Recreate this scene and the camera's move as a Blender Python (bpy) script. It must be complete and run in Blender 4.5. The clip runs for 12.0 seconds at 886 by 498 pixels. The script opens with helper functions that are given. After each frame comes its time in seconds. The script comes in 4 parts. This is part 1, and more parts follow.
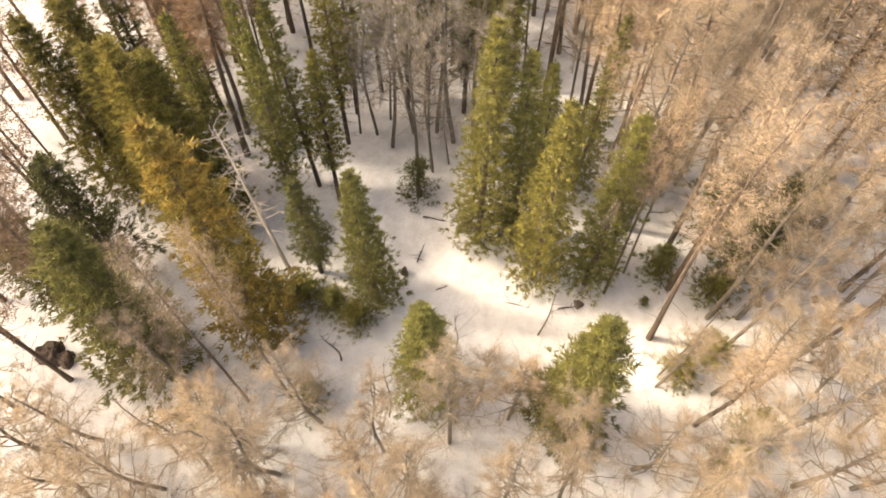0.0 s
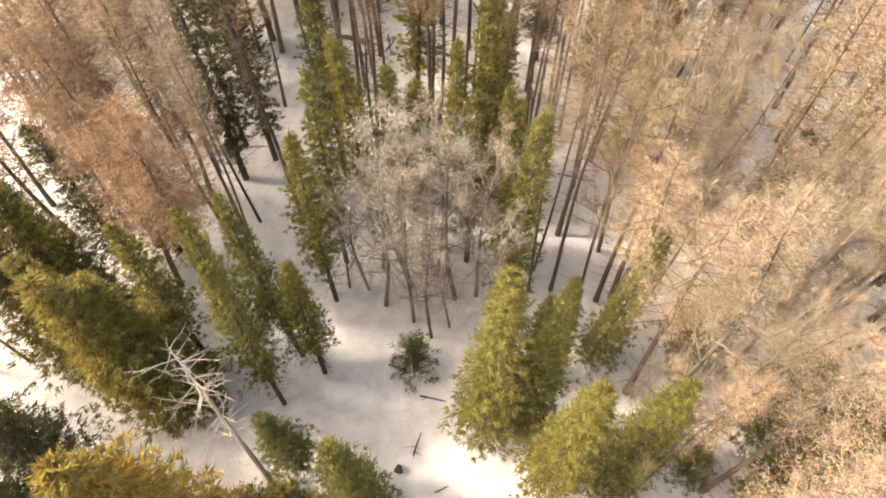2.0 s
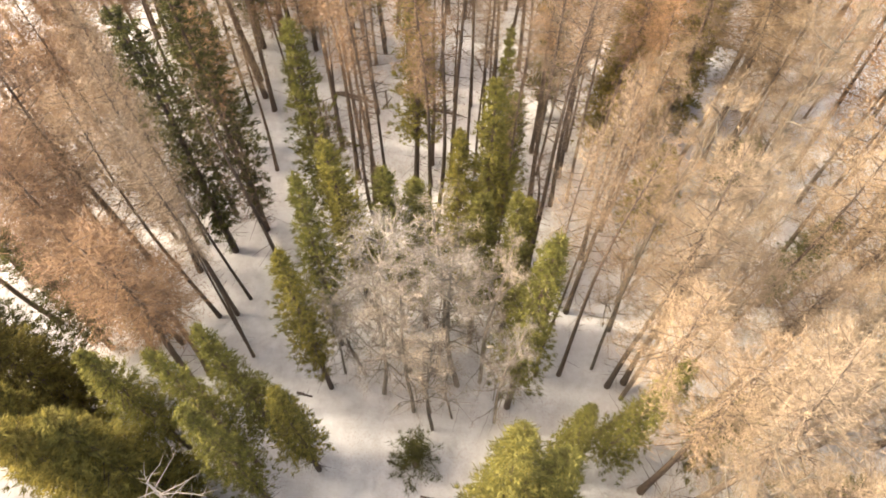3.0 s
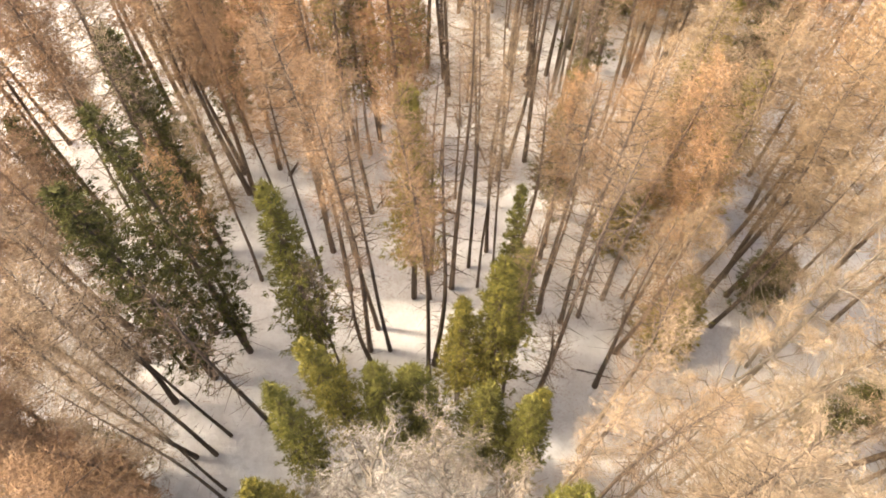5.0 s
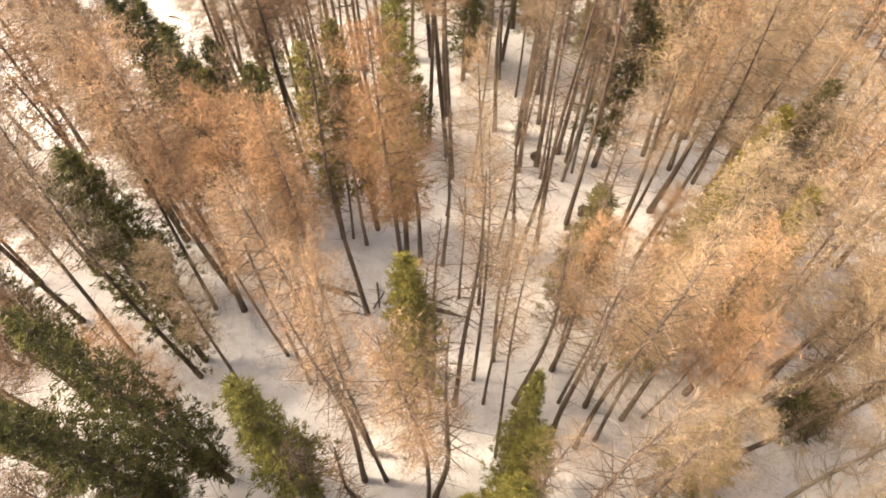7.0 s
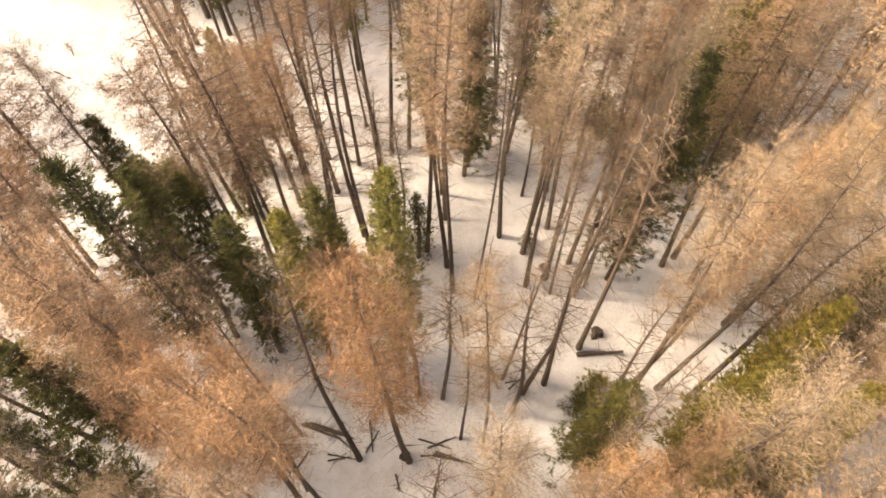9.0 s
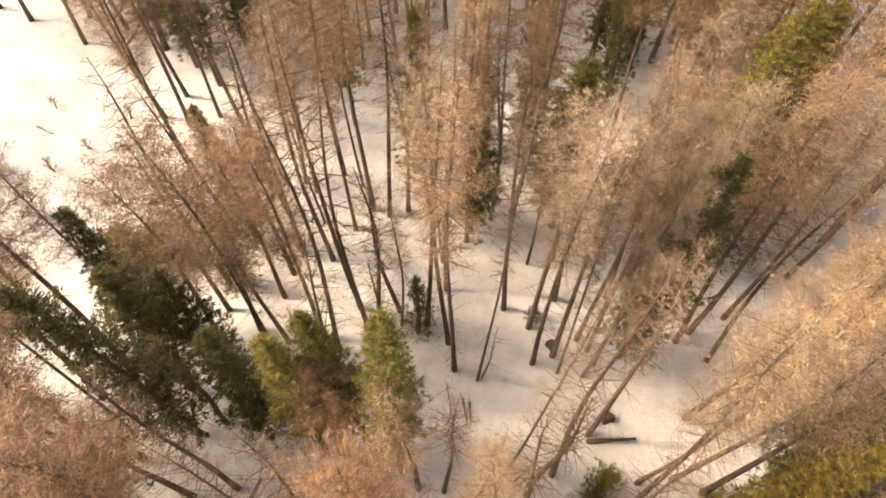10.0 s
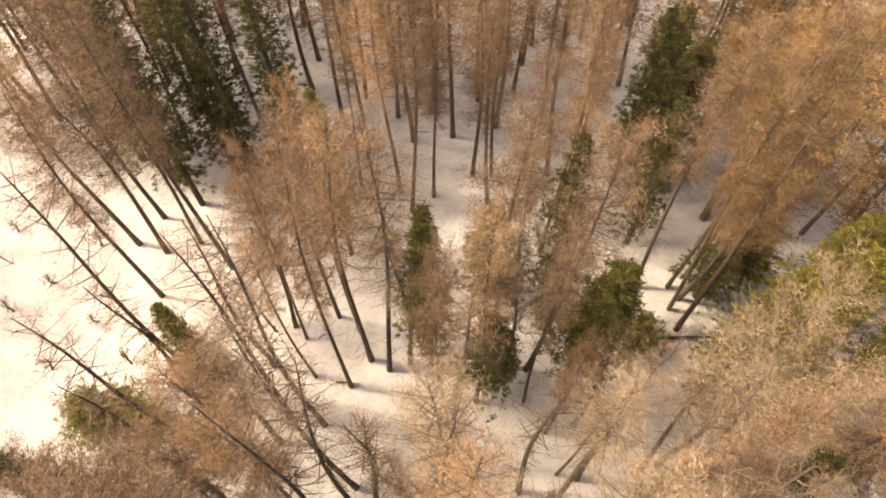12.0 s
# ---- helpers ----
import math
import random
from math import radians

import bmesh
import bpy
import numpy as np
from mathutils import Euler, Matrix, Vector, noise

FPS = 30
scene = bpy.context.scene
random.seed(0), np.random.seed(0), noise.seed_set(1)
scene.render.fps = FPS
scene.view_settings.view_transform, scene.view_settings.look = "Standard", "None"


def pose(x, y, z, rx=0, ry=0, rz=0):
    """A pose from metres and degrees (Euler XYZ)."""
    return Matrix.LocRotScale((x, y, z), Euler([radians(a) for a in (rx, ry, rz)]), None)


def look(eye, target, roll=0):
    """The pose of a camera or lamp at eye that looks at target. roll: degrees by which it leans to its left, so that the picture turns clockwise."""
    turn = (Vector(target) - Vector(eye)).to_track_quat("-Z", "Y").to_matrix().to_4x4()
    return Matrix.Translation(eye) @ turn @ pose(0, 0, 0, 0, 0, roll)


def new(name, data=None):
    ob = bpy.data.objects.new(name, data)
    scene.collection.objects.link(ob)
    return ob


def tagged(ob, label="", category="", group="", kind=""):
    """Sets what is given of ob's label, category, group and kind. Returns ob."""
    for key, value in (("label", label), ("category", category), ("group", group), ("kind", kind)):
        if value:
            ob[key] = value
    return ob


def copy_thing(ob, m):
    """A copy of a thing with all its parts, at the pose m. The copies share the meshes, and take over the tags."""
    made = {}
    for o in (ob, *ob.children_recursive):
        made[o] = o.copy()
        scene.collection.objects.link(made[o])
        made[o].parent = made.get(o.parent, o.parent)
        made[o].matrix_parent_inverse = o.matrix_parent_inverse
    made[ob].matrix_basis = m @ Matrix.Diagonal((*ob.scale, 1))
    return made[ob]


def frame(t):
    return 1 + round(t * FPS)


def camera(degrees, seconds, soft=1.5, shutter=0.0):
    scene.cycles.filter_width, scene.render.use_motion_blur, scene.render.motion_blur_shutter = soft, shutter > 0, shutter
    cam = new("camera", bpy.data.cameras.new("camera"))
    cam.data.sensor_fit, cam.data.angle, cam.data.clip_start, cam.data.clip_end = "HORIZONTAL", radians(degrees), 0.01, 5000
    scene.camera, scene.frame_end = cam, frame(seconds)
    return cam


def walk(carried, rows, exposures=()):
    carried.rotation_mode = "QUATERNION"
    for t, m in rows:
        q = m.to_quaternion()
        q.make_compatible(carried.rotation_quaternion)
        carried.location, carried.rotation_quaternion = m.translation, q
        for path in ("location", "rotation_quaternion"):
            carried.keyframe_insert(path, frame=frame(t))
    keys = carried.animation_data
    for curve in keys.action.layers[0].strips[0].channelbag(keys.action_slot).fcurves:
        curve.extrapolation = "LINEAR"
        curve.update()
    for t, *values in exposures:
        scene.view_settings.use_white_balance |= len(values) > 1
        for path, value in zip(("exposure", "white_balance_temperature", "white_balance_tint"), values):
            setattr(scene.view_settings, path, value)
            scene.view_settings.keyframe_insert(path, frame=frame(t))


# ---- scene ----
cam = camera(64.57, 12.0, soft=1.8)
PATH = [
    (0.0, pose(-0.000, 0.000, 35.872, 29.243, 0, -0.000) @ pose(0, 0, 0, 0, 0, -0.199)),
    (0.5, pose(0.029, 2.561, 35.874, 29.318, 0, 0.032) @ pose(0, 0, 0, 0, 0, -0.269)),
    (1.0, pose(0.074, 5.265, 35.905, 29.405, 0, 0.058) @ pose(0, 0, 0, 0, 0, -0.274)),
    (1.5, pose(0.083, 8.073, 35.958, 29.428, 0, 0.065) @ pose(0, 0, 0, 0, 0, -0.214)),
    (2.0, pose(0.053, 10.868, 36.035, 29.443, 0, 0.061) @ pose(0, 0, 0, 0, 0, -0.157)),
    (2.5, pose(0.001, 13.476, 36.069, 29.426, 0, -0.004) @ pose(0, 0, 0, 0, 0, -0.152)),
    (3.0, pose(-0.043, 15.784, 36.133, 29.655, 0, -0.074) @ pose(0, 0, 0, 0, 0, -0.250)),
    (3.2, pose(-0.048, 16.607, 36.139, 29.603, 0, -0.102) @ pose(0, 0, 0, 0, 0, -0.248)),
    (4.0, pose(-0.053, 19.786, 36.156, 29.658, 0, -0.124) @ pose(0, 0, 0, 0, 0, -0.233)),
    (4.8, pose(-0.048, 22.786, 36.191, 29.733, 0, -0.164) @ pose(0, 0, 0, 0, 0, -0.220)),
    (5.0, pose(-0.043, 23.508, 36.186, 29.738, 0, -0.197) @ pose(0, 0, 0, 0, 0, -0.209)),
    (5.5, pose(-0.050, 25.259, 36.140, 29.630, 0, -0.138) @ pose(0, 0, 0, 0, 0, -0.207)),
    (6.0, pose(-0.046, 26.942, 36.063, 29.624, 0, -0.071) @ pose(0, 0, 0, 0, 0, -0.194)),
    (6.5, pose(-0.024, 28.736, 35.969, 29.531, 0, 0.025) @ pose(0, 0, 0, 0, 0, -0.217)),
    (7.0, pose(-0.042, 30.615, 35.839, 29.576, 0, 0.117) @ pose(0, 0, 0, 0, 0, -0.310)),
    (7.2, pose(-0.041, 31.356, 35.815, 29.477, 0, 0.183) @ pose(0, 0, 0, 0, 0, -0.263)),
    (8.0, pose(-0.040, 34.456, 35.879, 29.484, 0, 0.106) @ pose(0, 0, 0, 0, 0, -0.276)),
    (8.8, pose(-0.041, 37.774, 35.945, 29.485, 0, 0.043) @ pose(0, 0, 0, 0, 0, -0.298)),
    (9.0, pose(-0.041, 38.638, 35.952, 29.423, 0, 0.022) @ pose(0, 0, 0, 0, 0, -0.304)),
    (9.5, pose(-0.053, 40.912, 35.973, 29.531, 0, 0.008) @ pose(0, 0, 0, 0, 0, -0.313)),
    (10.0, pose(-0.082, 43.272, 35.971, 29.535, 0, 0.014) @ pose(0, 0, 0, 0, 0, -0.338)),
    (10.5, pose(-0.107, 45.685, 35.956, 29.551, 0, -0.039) @ pose(0, 0, 0, 0, 0, -0.396)),
    (11.0, pose(-0.222, 48.085, 35.958, 29.552, 0, -0.041) @ pose(0, 0, 0, 0, 0, -0.133)),
    (11.5, pose(-0.350, 50.580, 35.970, 29.592, 0, -0.004) @ pose(0, 0, 0, 0, 0, -0.167)),
    (12.0, pose(-0.393, 53.053, 35.970, 29.557, 0, 0.094) @ pose(0, 0, 0, 0, 0, -0.051)),
]
walk(cam, PATH, exposures=[(0.0, 2.21, 8400, 8), (3.2, 2.43, 8050, 7), (7.0, 2.36, 8500, 9), (9.0, 2.15, 8750, 10), (12.0, 1.85, 9250, 12)])

# ---- light: clear early-spring sun from the side, blue sky ----
SUN_FROM = Vector((-0.67, 0.11, 0.74)).normalized()
world = bpy.data.worlds.new("sky")
scene.world = world
world.use_nodes = True
wn = world.node_tree.nodes
sky = wn.new("ShaderNodeTexSky")
sky.sky_type = 'NISHITA'
sky.sun_disc = False
sky.air_density = 0.7
sky.dust_density = 5.0
sky.sun_elevation = math.asin(SUN_FROM.z)
sky.sun_rotation = math.atan2(SUN_FROM.x, SUN_FROM.y) % (2 * math.pi)
wn["Background"].inputs["Strength"].default_value = 0.135
world.node_tree.links.new(sky.outputs[0], wn["Background"].inputs["Color"])
sun_data = bpy.data.lights.new("sun", 'SUN')
sun_data.energy = 1.02
sun_data.angle = radians(5.0)
sun_data.color = (1.0, 0.975, 0.935)
sun = new("sun", sun_data)
sun.matrix_world = look(SUN_FROM * 100, (0, 0, 0))


# ---- materials ----
def material(name, rough=0.8):
    m = bpy.data.materials.new(name)
    m.use_nodes = True
    nt = m.node_tree
    bsdf = nt.nodes["Principled BSDF"]
    bsdf.inputs["Roughness"].default_value = rough
    bsdf.inputs["Specular IOR Level"].default_value = 0.2
    return m, nt, bsdf


def node(nt, kind, **values):
    n = nt.nodes.new(kind)
    for key, value in values.items():
        n.inputs[key].default_value = value
    return n


def ramp(nt, source, stops):
    r = nt.nodes.new("ShaderNodeValToRGB")
    while len(r.color_ramp.elements) < len(stops):
        r.color_ramp.elements.new(0.5)
    for e, (p, c) in zip(r.color_ramp.elements, stops):
        e.position, e.color = p, (*c, 1)
    nt.links.new(source, r.inputs[0])
    return r.outputs[0]


def mix(nt, fac, a, b, blend='MIX'):
    n = nt.nodes.new("ShaderNodeMix")
    n.data_type, n.blend_type = 'RGBA', blend
    for sock, v in ((n.inputs[0], fac), (n.inputs[6], a), (n.inputs[7], b)):
        if isinstance(v, bpy.types.NodeSocket):
            nt.links.new(v, sock)
        elif isinstance(v, tuple):
            sock.default_value = (*v, 1)
        else:
            sock.default_value = v
    return n.outputs[2]


def foliage(name, dark, light, alt, through_light=0.1):
    """Needles or twigs: every clump its own shade, every tree its own tint, patchy along the crown."""
    m, nt, bsdf = material(name, 0.75)
    geo, info, tex = nt.nodes.new("ShaderNodeNewGeometry"), nt.nodes.new("ShaderNodeObjectInfo"), nt.nodes.new("ShaderNodeTexCoord")
    col = ramp(nt, geo.outputs["Random Per Island"], [(0.0, dark), (1.0, light)])
    patch = node(nt, "ShaderNodeTexNoise", Scale=0.9, Detail=3.0)
    nt.links.new(tex.outputs["Object"], patch.inputs["Vector"])
    spots = ramp(nt, patch.outputs["Fac"], [(0.38, (0, 0, 0)), (0.68, (1, 1, 1))])
    col = mix(nt, spots, col, alt)
    tufts = node(nt, "ShaderNodeTexNoise", Scale=3.2, Detail=2.0)
    nt.links.new(tex.outputs["Object"], tufts.inputs["Vector"])
    col = mix(nt, 1.0, col, ramp(nt, tufts.outputs["Fac"], [(0.36, (0.62, 0.62, 0.64)), (0.64, (1.28, 1.26, 1.2))]), 'MULTIPLY')
    tint = ramp(nt, info.outputs["Random"], [(0.0, (0.80, 0.78, 0.76)), (0.5, (1.0, 1.0, 1.0)), (1.0, (1.14, 1.04, 0.92))])
    col = mix(nt, 1.0, col, tint, 'MULTIPLY')
    nt.links.new(col, bsdf.inputs["Base Color"])
    tr = nt.nodes.new("ShaderNodeBsdfTranslucent")
    nt.links.new(col, tr.inputs["Color"])
    sh = nt.nodes.new("ShaderNodeMixShader")
    sh.inputs[0].default_value = through_light
    nt.links.new(bsdf.outputs[0], sh.inputs[1])
    nt.links.new(tr.outputs[0], sh.inputs[2])
    nt.links.new(sh.outputs[0], nt.nodes["Material Output"].inputs["Surface"])
    return m


def bark(name, dark, light):
    m, nt, bsdf = material(name, 0.9)
    tex, info = nt.nodes.new("ShaderNodeTexCoord"), nt.nodes.new("ShaderNodeObjectInfo")
    stretch = nt.nodes.new("ShaderNodeMapping")
    stretch.inputs["Scale"].default_value = (9, 9, 1.3)
    nt.links.new(tex.outputs["Object"], stretch.inputs[0])
    n1 = node(nt, "ShaderNodeTexNoise", Scale=1.6, Detail=6.0, Roughness=0.7)
    nt.links.new(stretch.outputs[0], n1.inputs["Vector"])
    n2 = node(nt, "ShaderNodeTexNoise", Scale=0.5, Detail=2.0)
    nt.links.new(tex.outputs["Object"], n2.inputs["Vector"])
    col = ramp(nt, n1.outputs["Fac"], [(0.3, dark), (0.7, light)])
    col = mix(nt, ramp(nt, n2.outputs["Fac"], [(0.4, (0, 0, 0)), (0.75, (0.6, 0.6, 0.6))]), col, tuple(c * 1.35 for c in light))
    tint = ramp(nt, info.outputs["Random"], [(0.0, (0.75, 0.75, 0.75)), (1.0, (1.2, 1.15, 1.1))])
    nt.links.new(mix(nt, 1.0, col, tint, 'MULTIPLY'), bsdf.inputs["Base Color"])
    bump = node(nt, "ShaderNodeBump", Strength=0.6, Distance=0.03)
    nt.links.new(n1.outputs["Fac"], bump.inputs["Height"])
    nt.links.new(bump.outputs[0], bsdf.inputs["Normal"])
    return m


def snow_material():
    m, nt, bsdf = material("old_snow", 0.55)
    tex = nt.nodes.new("ShaderNodeTexCoord")
    big = node(nt, "ShaderNodeTexNoise", Scale=0.16, Detail=4.0, Roughness=0.6)
    mid = node(nt, "ShaderNodeTexNoise", Scale=1.1, Detail=5.0, Roughness=0.65)
    fine = node(nt, "ShaderNodeTexNoise", Scale=9.0, Detail=4.0, Roughness=0.7)
    for n in (big, mid, fine):
        nt.links.new(tex.outputs["Object"], n.inputs["Vector"])
    col = ramp(nt, mid.outputs["Fac"], [(0.3, (0.455, 0.435, 0.42)), (0.6, (0.56, 0.545, 0.535))])
    # fallen needles and bark crumbs, thick in some stretches
    stretch = ramp(nt, big.outputs["Fac"], [(0.45, (0, 0, 0)), (0.62, (1, 1, 1))])
    crumbs = ramp(nt, fine.outputs["Fac"], [(0.50, (0, 0, 0)), (0.66, (0.55, 0.55, 0.55))])
    col = mix(nt, mix(nt, 1.0, stretch, crumbs, 'MULTIPLY'), col, (0.34, 0.24, 0.17))
    nt.links.new(col, bsdf.inputs["Base Color"])
    bump = node(nt, "ShaderNodeBump", Strength=0.8, Distance=0.16)
    nt.links.new(mid.outputs["Fac"], bump.inputs["Height"])
    grain = node(nt, "ShaderNodeBump", Strength=0.3, Distance=0.02)
    nt.links.new(fine.outputs["Fac"], grain.inputs["Height"])
    nt.links.new(bump.outputs[0], grain.inputs["Normal"])
    nt.links.new(grain.outputs[0], bsdf.inputs["Normal"])
    return m


SNOW = snow_material()
NEEDLES = {
    "slim": foliage("spruce_needles", (0.09, 0.092, 0.03), (0.27, 0.25, 0.074), (0.16, 0.15, 0.048), 0.24),
    "clear": foliage("light_spruce_needles", (0.09, 0.092, 0.028), (0.275, 0.255, 0.068), (0.165, 0.155, 0.046), 0.24),
    "gold": foliage("sunlit_spruce_needles", (0.105, 0.098, 0.026), (0.275, 0.235, 0.06), (0.185, 0.155, 0.042), 0.25),
    "bronze": foliage("bronze_spruce_needles", (0.088, 0.082, 0.025), (0.235, 0.195, 0.052), (0.23, 0.16, 0.04), 0.22),
    "ragged": foliage("dark_spruce_needles", (0.05, 0.053, 0.02), (0.15, 0.145, 0.042), (0.088, 0.086, 0.03), 0.18),
}
TWIGS = {
    "tan": foliage("tan_larch_twigs", (0.28, 0.212, 0.15), (0.43, 0.338, 0.245), (0.36, 0.27, 0.19)),
    "orange": foliage("orange_larch_twigs", (0.29, 0.178, 0.105), (0.43, 0.285, 0.18), (0.37, 0.25, 0.16)),
    "brown": foliage("brown_larch_twigs", (0.17, 0.112, 0.073), (0.29, 0.20, 0.134), (0.235, 0.155, 0.103)),
    "gold": foliage("gold_larch_twigs", (0.26, 0.19, 0.125), (0.39, 0.295, 0.20), (0.32, 0.235, 0.155)),
    "thin": foliage("pale_larch_twigs", (0.27, 0.202, 0.145), (0.41, 0.318, 0.235), (0.34, 0.245, 0.175)),
    "ember": foliage("reddish_larch_twigs", (0.28, 0.155, 0.085), (0.42, 0.25, 0.14), (0.36, 0.21, 0.115)),
    "rust": foliage("rusty_larch_twigs", (0.195, 0.126, 0.064), (0.32, 0.21, 0.11), (0.26, 0.168, 0.085)),
    "broad": foliage("tan_broadleaf_twigs", (0.27, 0.208, 0.148), (0.39, 0.31, 0.225), (0.33, 0.255, 0.18)),
    "grey": foliage("grey_bare_twigs", (0.28, 0.25, 0.22), (0.46, 0.42, 0.37), (0.36, 0.315, 0.275)),
}
BARK_DARK = bark("spruce_bark", (0.045, 0.034, 0.028), (0.12, 0.09, 0.072))
BARK = bark("larch_bark", (0.06, 0.045, 0.036), (0.155, 0.118, 0.092))
BARK_PALE = bark("pale_bark", (0.24, 0.21, 0.17), (0.44, 0.40, 0.33))
BARK_GREY = bark("grey_bark", (0.095, 0.08, 0.065), (0.215, 0.185, 0.152))
DEADWOOD = bark("silvered_deadwood", (0.26, 0.23, 0.20), (0.46, 0.42, 0.37))


# ---- mesh pieces ----
def tube(pts, radii, sides=6):
    """A closed, tapered stem along pts: corners and triangles."""
    pts, radii = np.asarray(pts, float), np.asarray(radii, float)
    n = len(pts)
    along = np.gradient(pts, axis=0)
    along /= np.linalg.norm(along, axis=1)[:, None] + 1e-9
    ref = np.array([1.0, 0, 0]) if abs(along[0, 0]) < 0.8 else np.array([0, 1.0, 0])
    u = np.cross(along, ref)
    u /= np.linalg.norm(u, axis=1)[:, None]
    v = np.cross(along, u)
    a = np.arange(sides) * 2 * np.pi / sides
    ring = pts[:, None] + radii[:, None, None] * (np.cos(a)[None, :, None] * u[:, None] + np.sin(a)[None, :, None] * v[:, None])
    i, j = np.meshgrid(np.arange(n - 1), np.arange(sides), indexing="ij")
    p, q = i * sides + j, i * sides + (j + 1) % sides
    tris = np.concatenate([np.stack([p, q, q + sides], -1).reshape(-1, 3), np.stack([p, q + sides, p + sides], -1).reshape(-1, 3)])
    cap = np.array([[(n - 1) * sides, (n - 1) * sides + k, (n - 1) * sides + k + 1] for k in range(1, sides - 1)])
    foot = np.array([[0, k + 1, k] for k in range(1, sides - 1)])
    return ring.reshape(-1, 3), np.concatenate([tris, cap, foot])


def blades(root, way, length, width, r):
    """Thin pointed twigs or needle sprays, one triangle each."""
    way = way / (np.linalg.norm(way, axis=1)[:, None] + 1e-9)
    side = np.cross(way, r.normal(size=way.shape))
    side /= np.linalg.norm(side, axis=1)[:, None] + 1e-9
    v = np.stack([root + side * width[:, None] / 2, root - side * width[:, None] / 2, root + way * length[:, None]], 1)
    return v.reshape(-1, 3), np.arange(len(root) * 3).reshape(-1, 3)


def joined(pieces):
    vs, fs, at = [], [], 0
    for v, f in pieces:
        vs.append(v)
        fs.append(f + at)
        at += len(v)
    return np.concatenate(vs), np.concatenate(fs)


def mesh(name, pieces, mat, smooth=False):
    v, f = joined(pieces)
    me = bpy.data.meshes.new(name)
    me.from_pydata(v.tolist(), [], f.tolist())
    if smooth:
        me.polygons.foreach_set("use_smooth", [True] * len(me.polygons))
    me.materials.append(mat)
    me.update()
    return me


def part(name, me, parent, label=""):
    ob = new(name, me)
    ob.parent = parent
    return tagged(ob, label)


def trunk_line(r, height, bow):
    z = np.linspace(-0.4, height, 12)
    a, b = r.uniform(0, 6.28), r.uniform(0, 6.28)
    s = np.clip(z / height, 0, 1)
    x = bow * (np.sin(s * 3.1) * math.cos(a) + 0.35 * np.sin(s * 7 + b) * s)
    y = bow * (np.sin(s * 3.1) * math.sin(a) + 0.35 * np.cos(s * 6 + b) * s)
    return np.stack([x - x[0], y - y[0], z], 1)


def on_line(line, z):
    return np.stack([np.interp(z, line[:, 2], line[:, k]) for k in range(3)], -1)


# ---- ground ----
def ground():
    def axis(lo, hi, step):
        inner = np.arange(lo, hi + 0.01, step)
        out = np.array([3, 8, 18, 40, 90, 200, 450, 1000, 2200.0])
        return np.concatenate([lo - out[::-1], inner, hi + out])
    xs, ys = axis(-42, 42, 0.8), axis(-14, 112, 0.8)
    gx, gy = np.meshgrid(xs, ys)
    gz = np.array([noise.noise((x * 0.11, y * 0.11, 3.0)) * 0.22 + noise.noise((x * 0.5, y * 0.5, 7.0)) * 0.12 for x, y in zip(gx.ravel(), gy.ravel())])
    gz[np.hypot(gx.ravel(), gy.ravel() - 50) > 120] = 0
    v = np.stack([gx.ravel(), gy.ravel(), gz - 0.03], 1)
    w = len(xs)
    i, j = np.meshgrid(np.arange(len(ys) - 1), np.arange(w - 1), indexing="ij")
    p = (i * w + j).ravel()
    f = np.stack([p, p + 1, p + w + 1, p + w], 1)
    me = bpy.data.meshes.new("ground")
    me.from_pydata(v.tolist(), [], f.tolist())
    me.polygons.foreach_set("use_smooth", [True] * len(me.polygons))
    me.materials.append(SNOW)
    tagged(new("ground", me), "old packed snow strewn with needles over the forest floor", "snow ground", kind="structure")


ground()


# ---- trees: each kind is built a few times and planted many times ----
def larch_pieces(seed, height=18.0, reach=2.25, limbs=60, per_limb=92, bare=0.48, broad=1.0):
    r = np.random.default_rng(seed)
    line = trunk_line(r, height, 0.42)
    s = np.clip(line[:, 2] / height, 0, 1)
    wood, fuzz = [tube(line, 0.14 * (1 - s) ** 0.85 + 0.012 + 0.05 * np.exp(-s * 30), 7)], []
    for k in range(limbs):
        h = bare + (0.98 - bare) * ((k + r.uniform(0, 1)) / limbs)
        u = (h - bare) / (1 - bare)
        long = reach * (min(1.0, 0.5 + 1.1 * u) * (1 - u) ** 0.42 + 0.08) * r.uniform(0.6, 1.2)
        az, up = k * 2.4 + r.uniform(-0.5, 0.5), r.uniform(-0.15, 0.25) + 0.55 * u
        q = np.linspace(0, 1, 5)
        way = np.array([math.cos(az), math.sin(az), up])
        pts = on_line(line, h * height) + q[:, None] * long * way + np.stack([0 * q, 0 * q, -0.22 * long * q * (1 - 0.6 * q)], 1)
        wood.append(tube(pts[[0, 2, 4]], np.array([0.026, 0.016, 0.006]) * (1.25 - 0.6 * u), 3))
        n = int(2.3 * per_limb * (0.40 + 0.60 * long / reach))
        at = r.uniform(0.10, 1.0, n) ** 0.75
        root = np.stack([np.interp(at, q, pts[:, i]) for i in range(3)], 1) + r.normal(size=(n, 3)) * (0.05 + 0.10 * long)
        dirs = way * 0.3 + r.normal(size=(n, 3)) * np.array([0.8, 0.8, 0.65])
        fuzz.append(blades(root, dirs, r.uniform(0.10, 0.42, n), r.uniform(0.006, 0.018, n) * broad, r))
    for k in range(26):
        h = r.uniform(0.07, bare + 0.08)
        az, long = r.uniform(0, 6.28), r.uniform(0.25, 1.2)
        a = on_line(line, h * height)
        wood.append(tube([a, a + np.array([math.cos(az), math.sin(az), r.uniform(-0.45, 0.15)]) * long], [0.018, 0.005], 3))
    return wood, fuzz


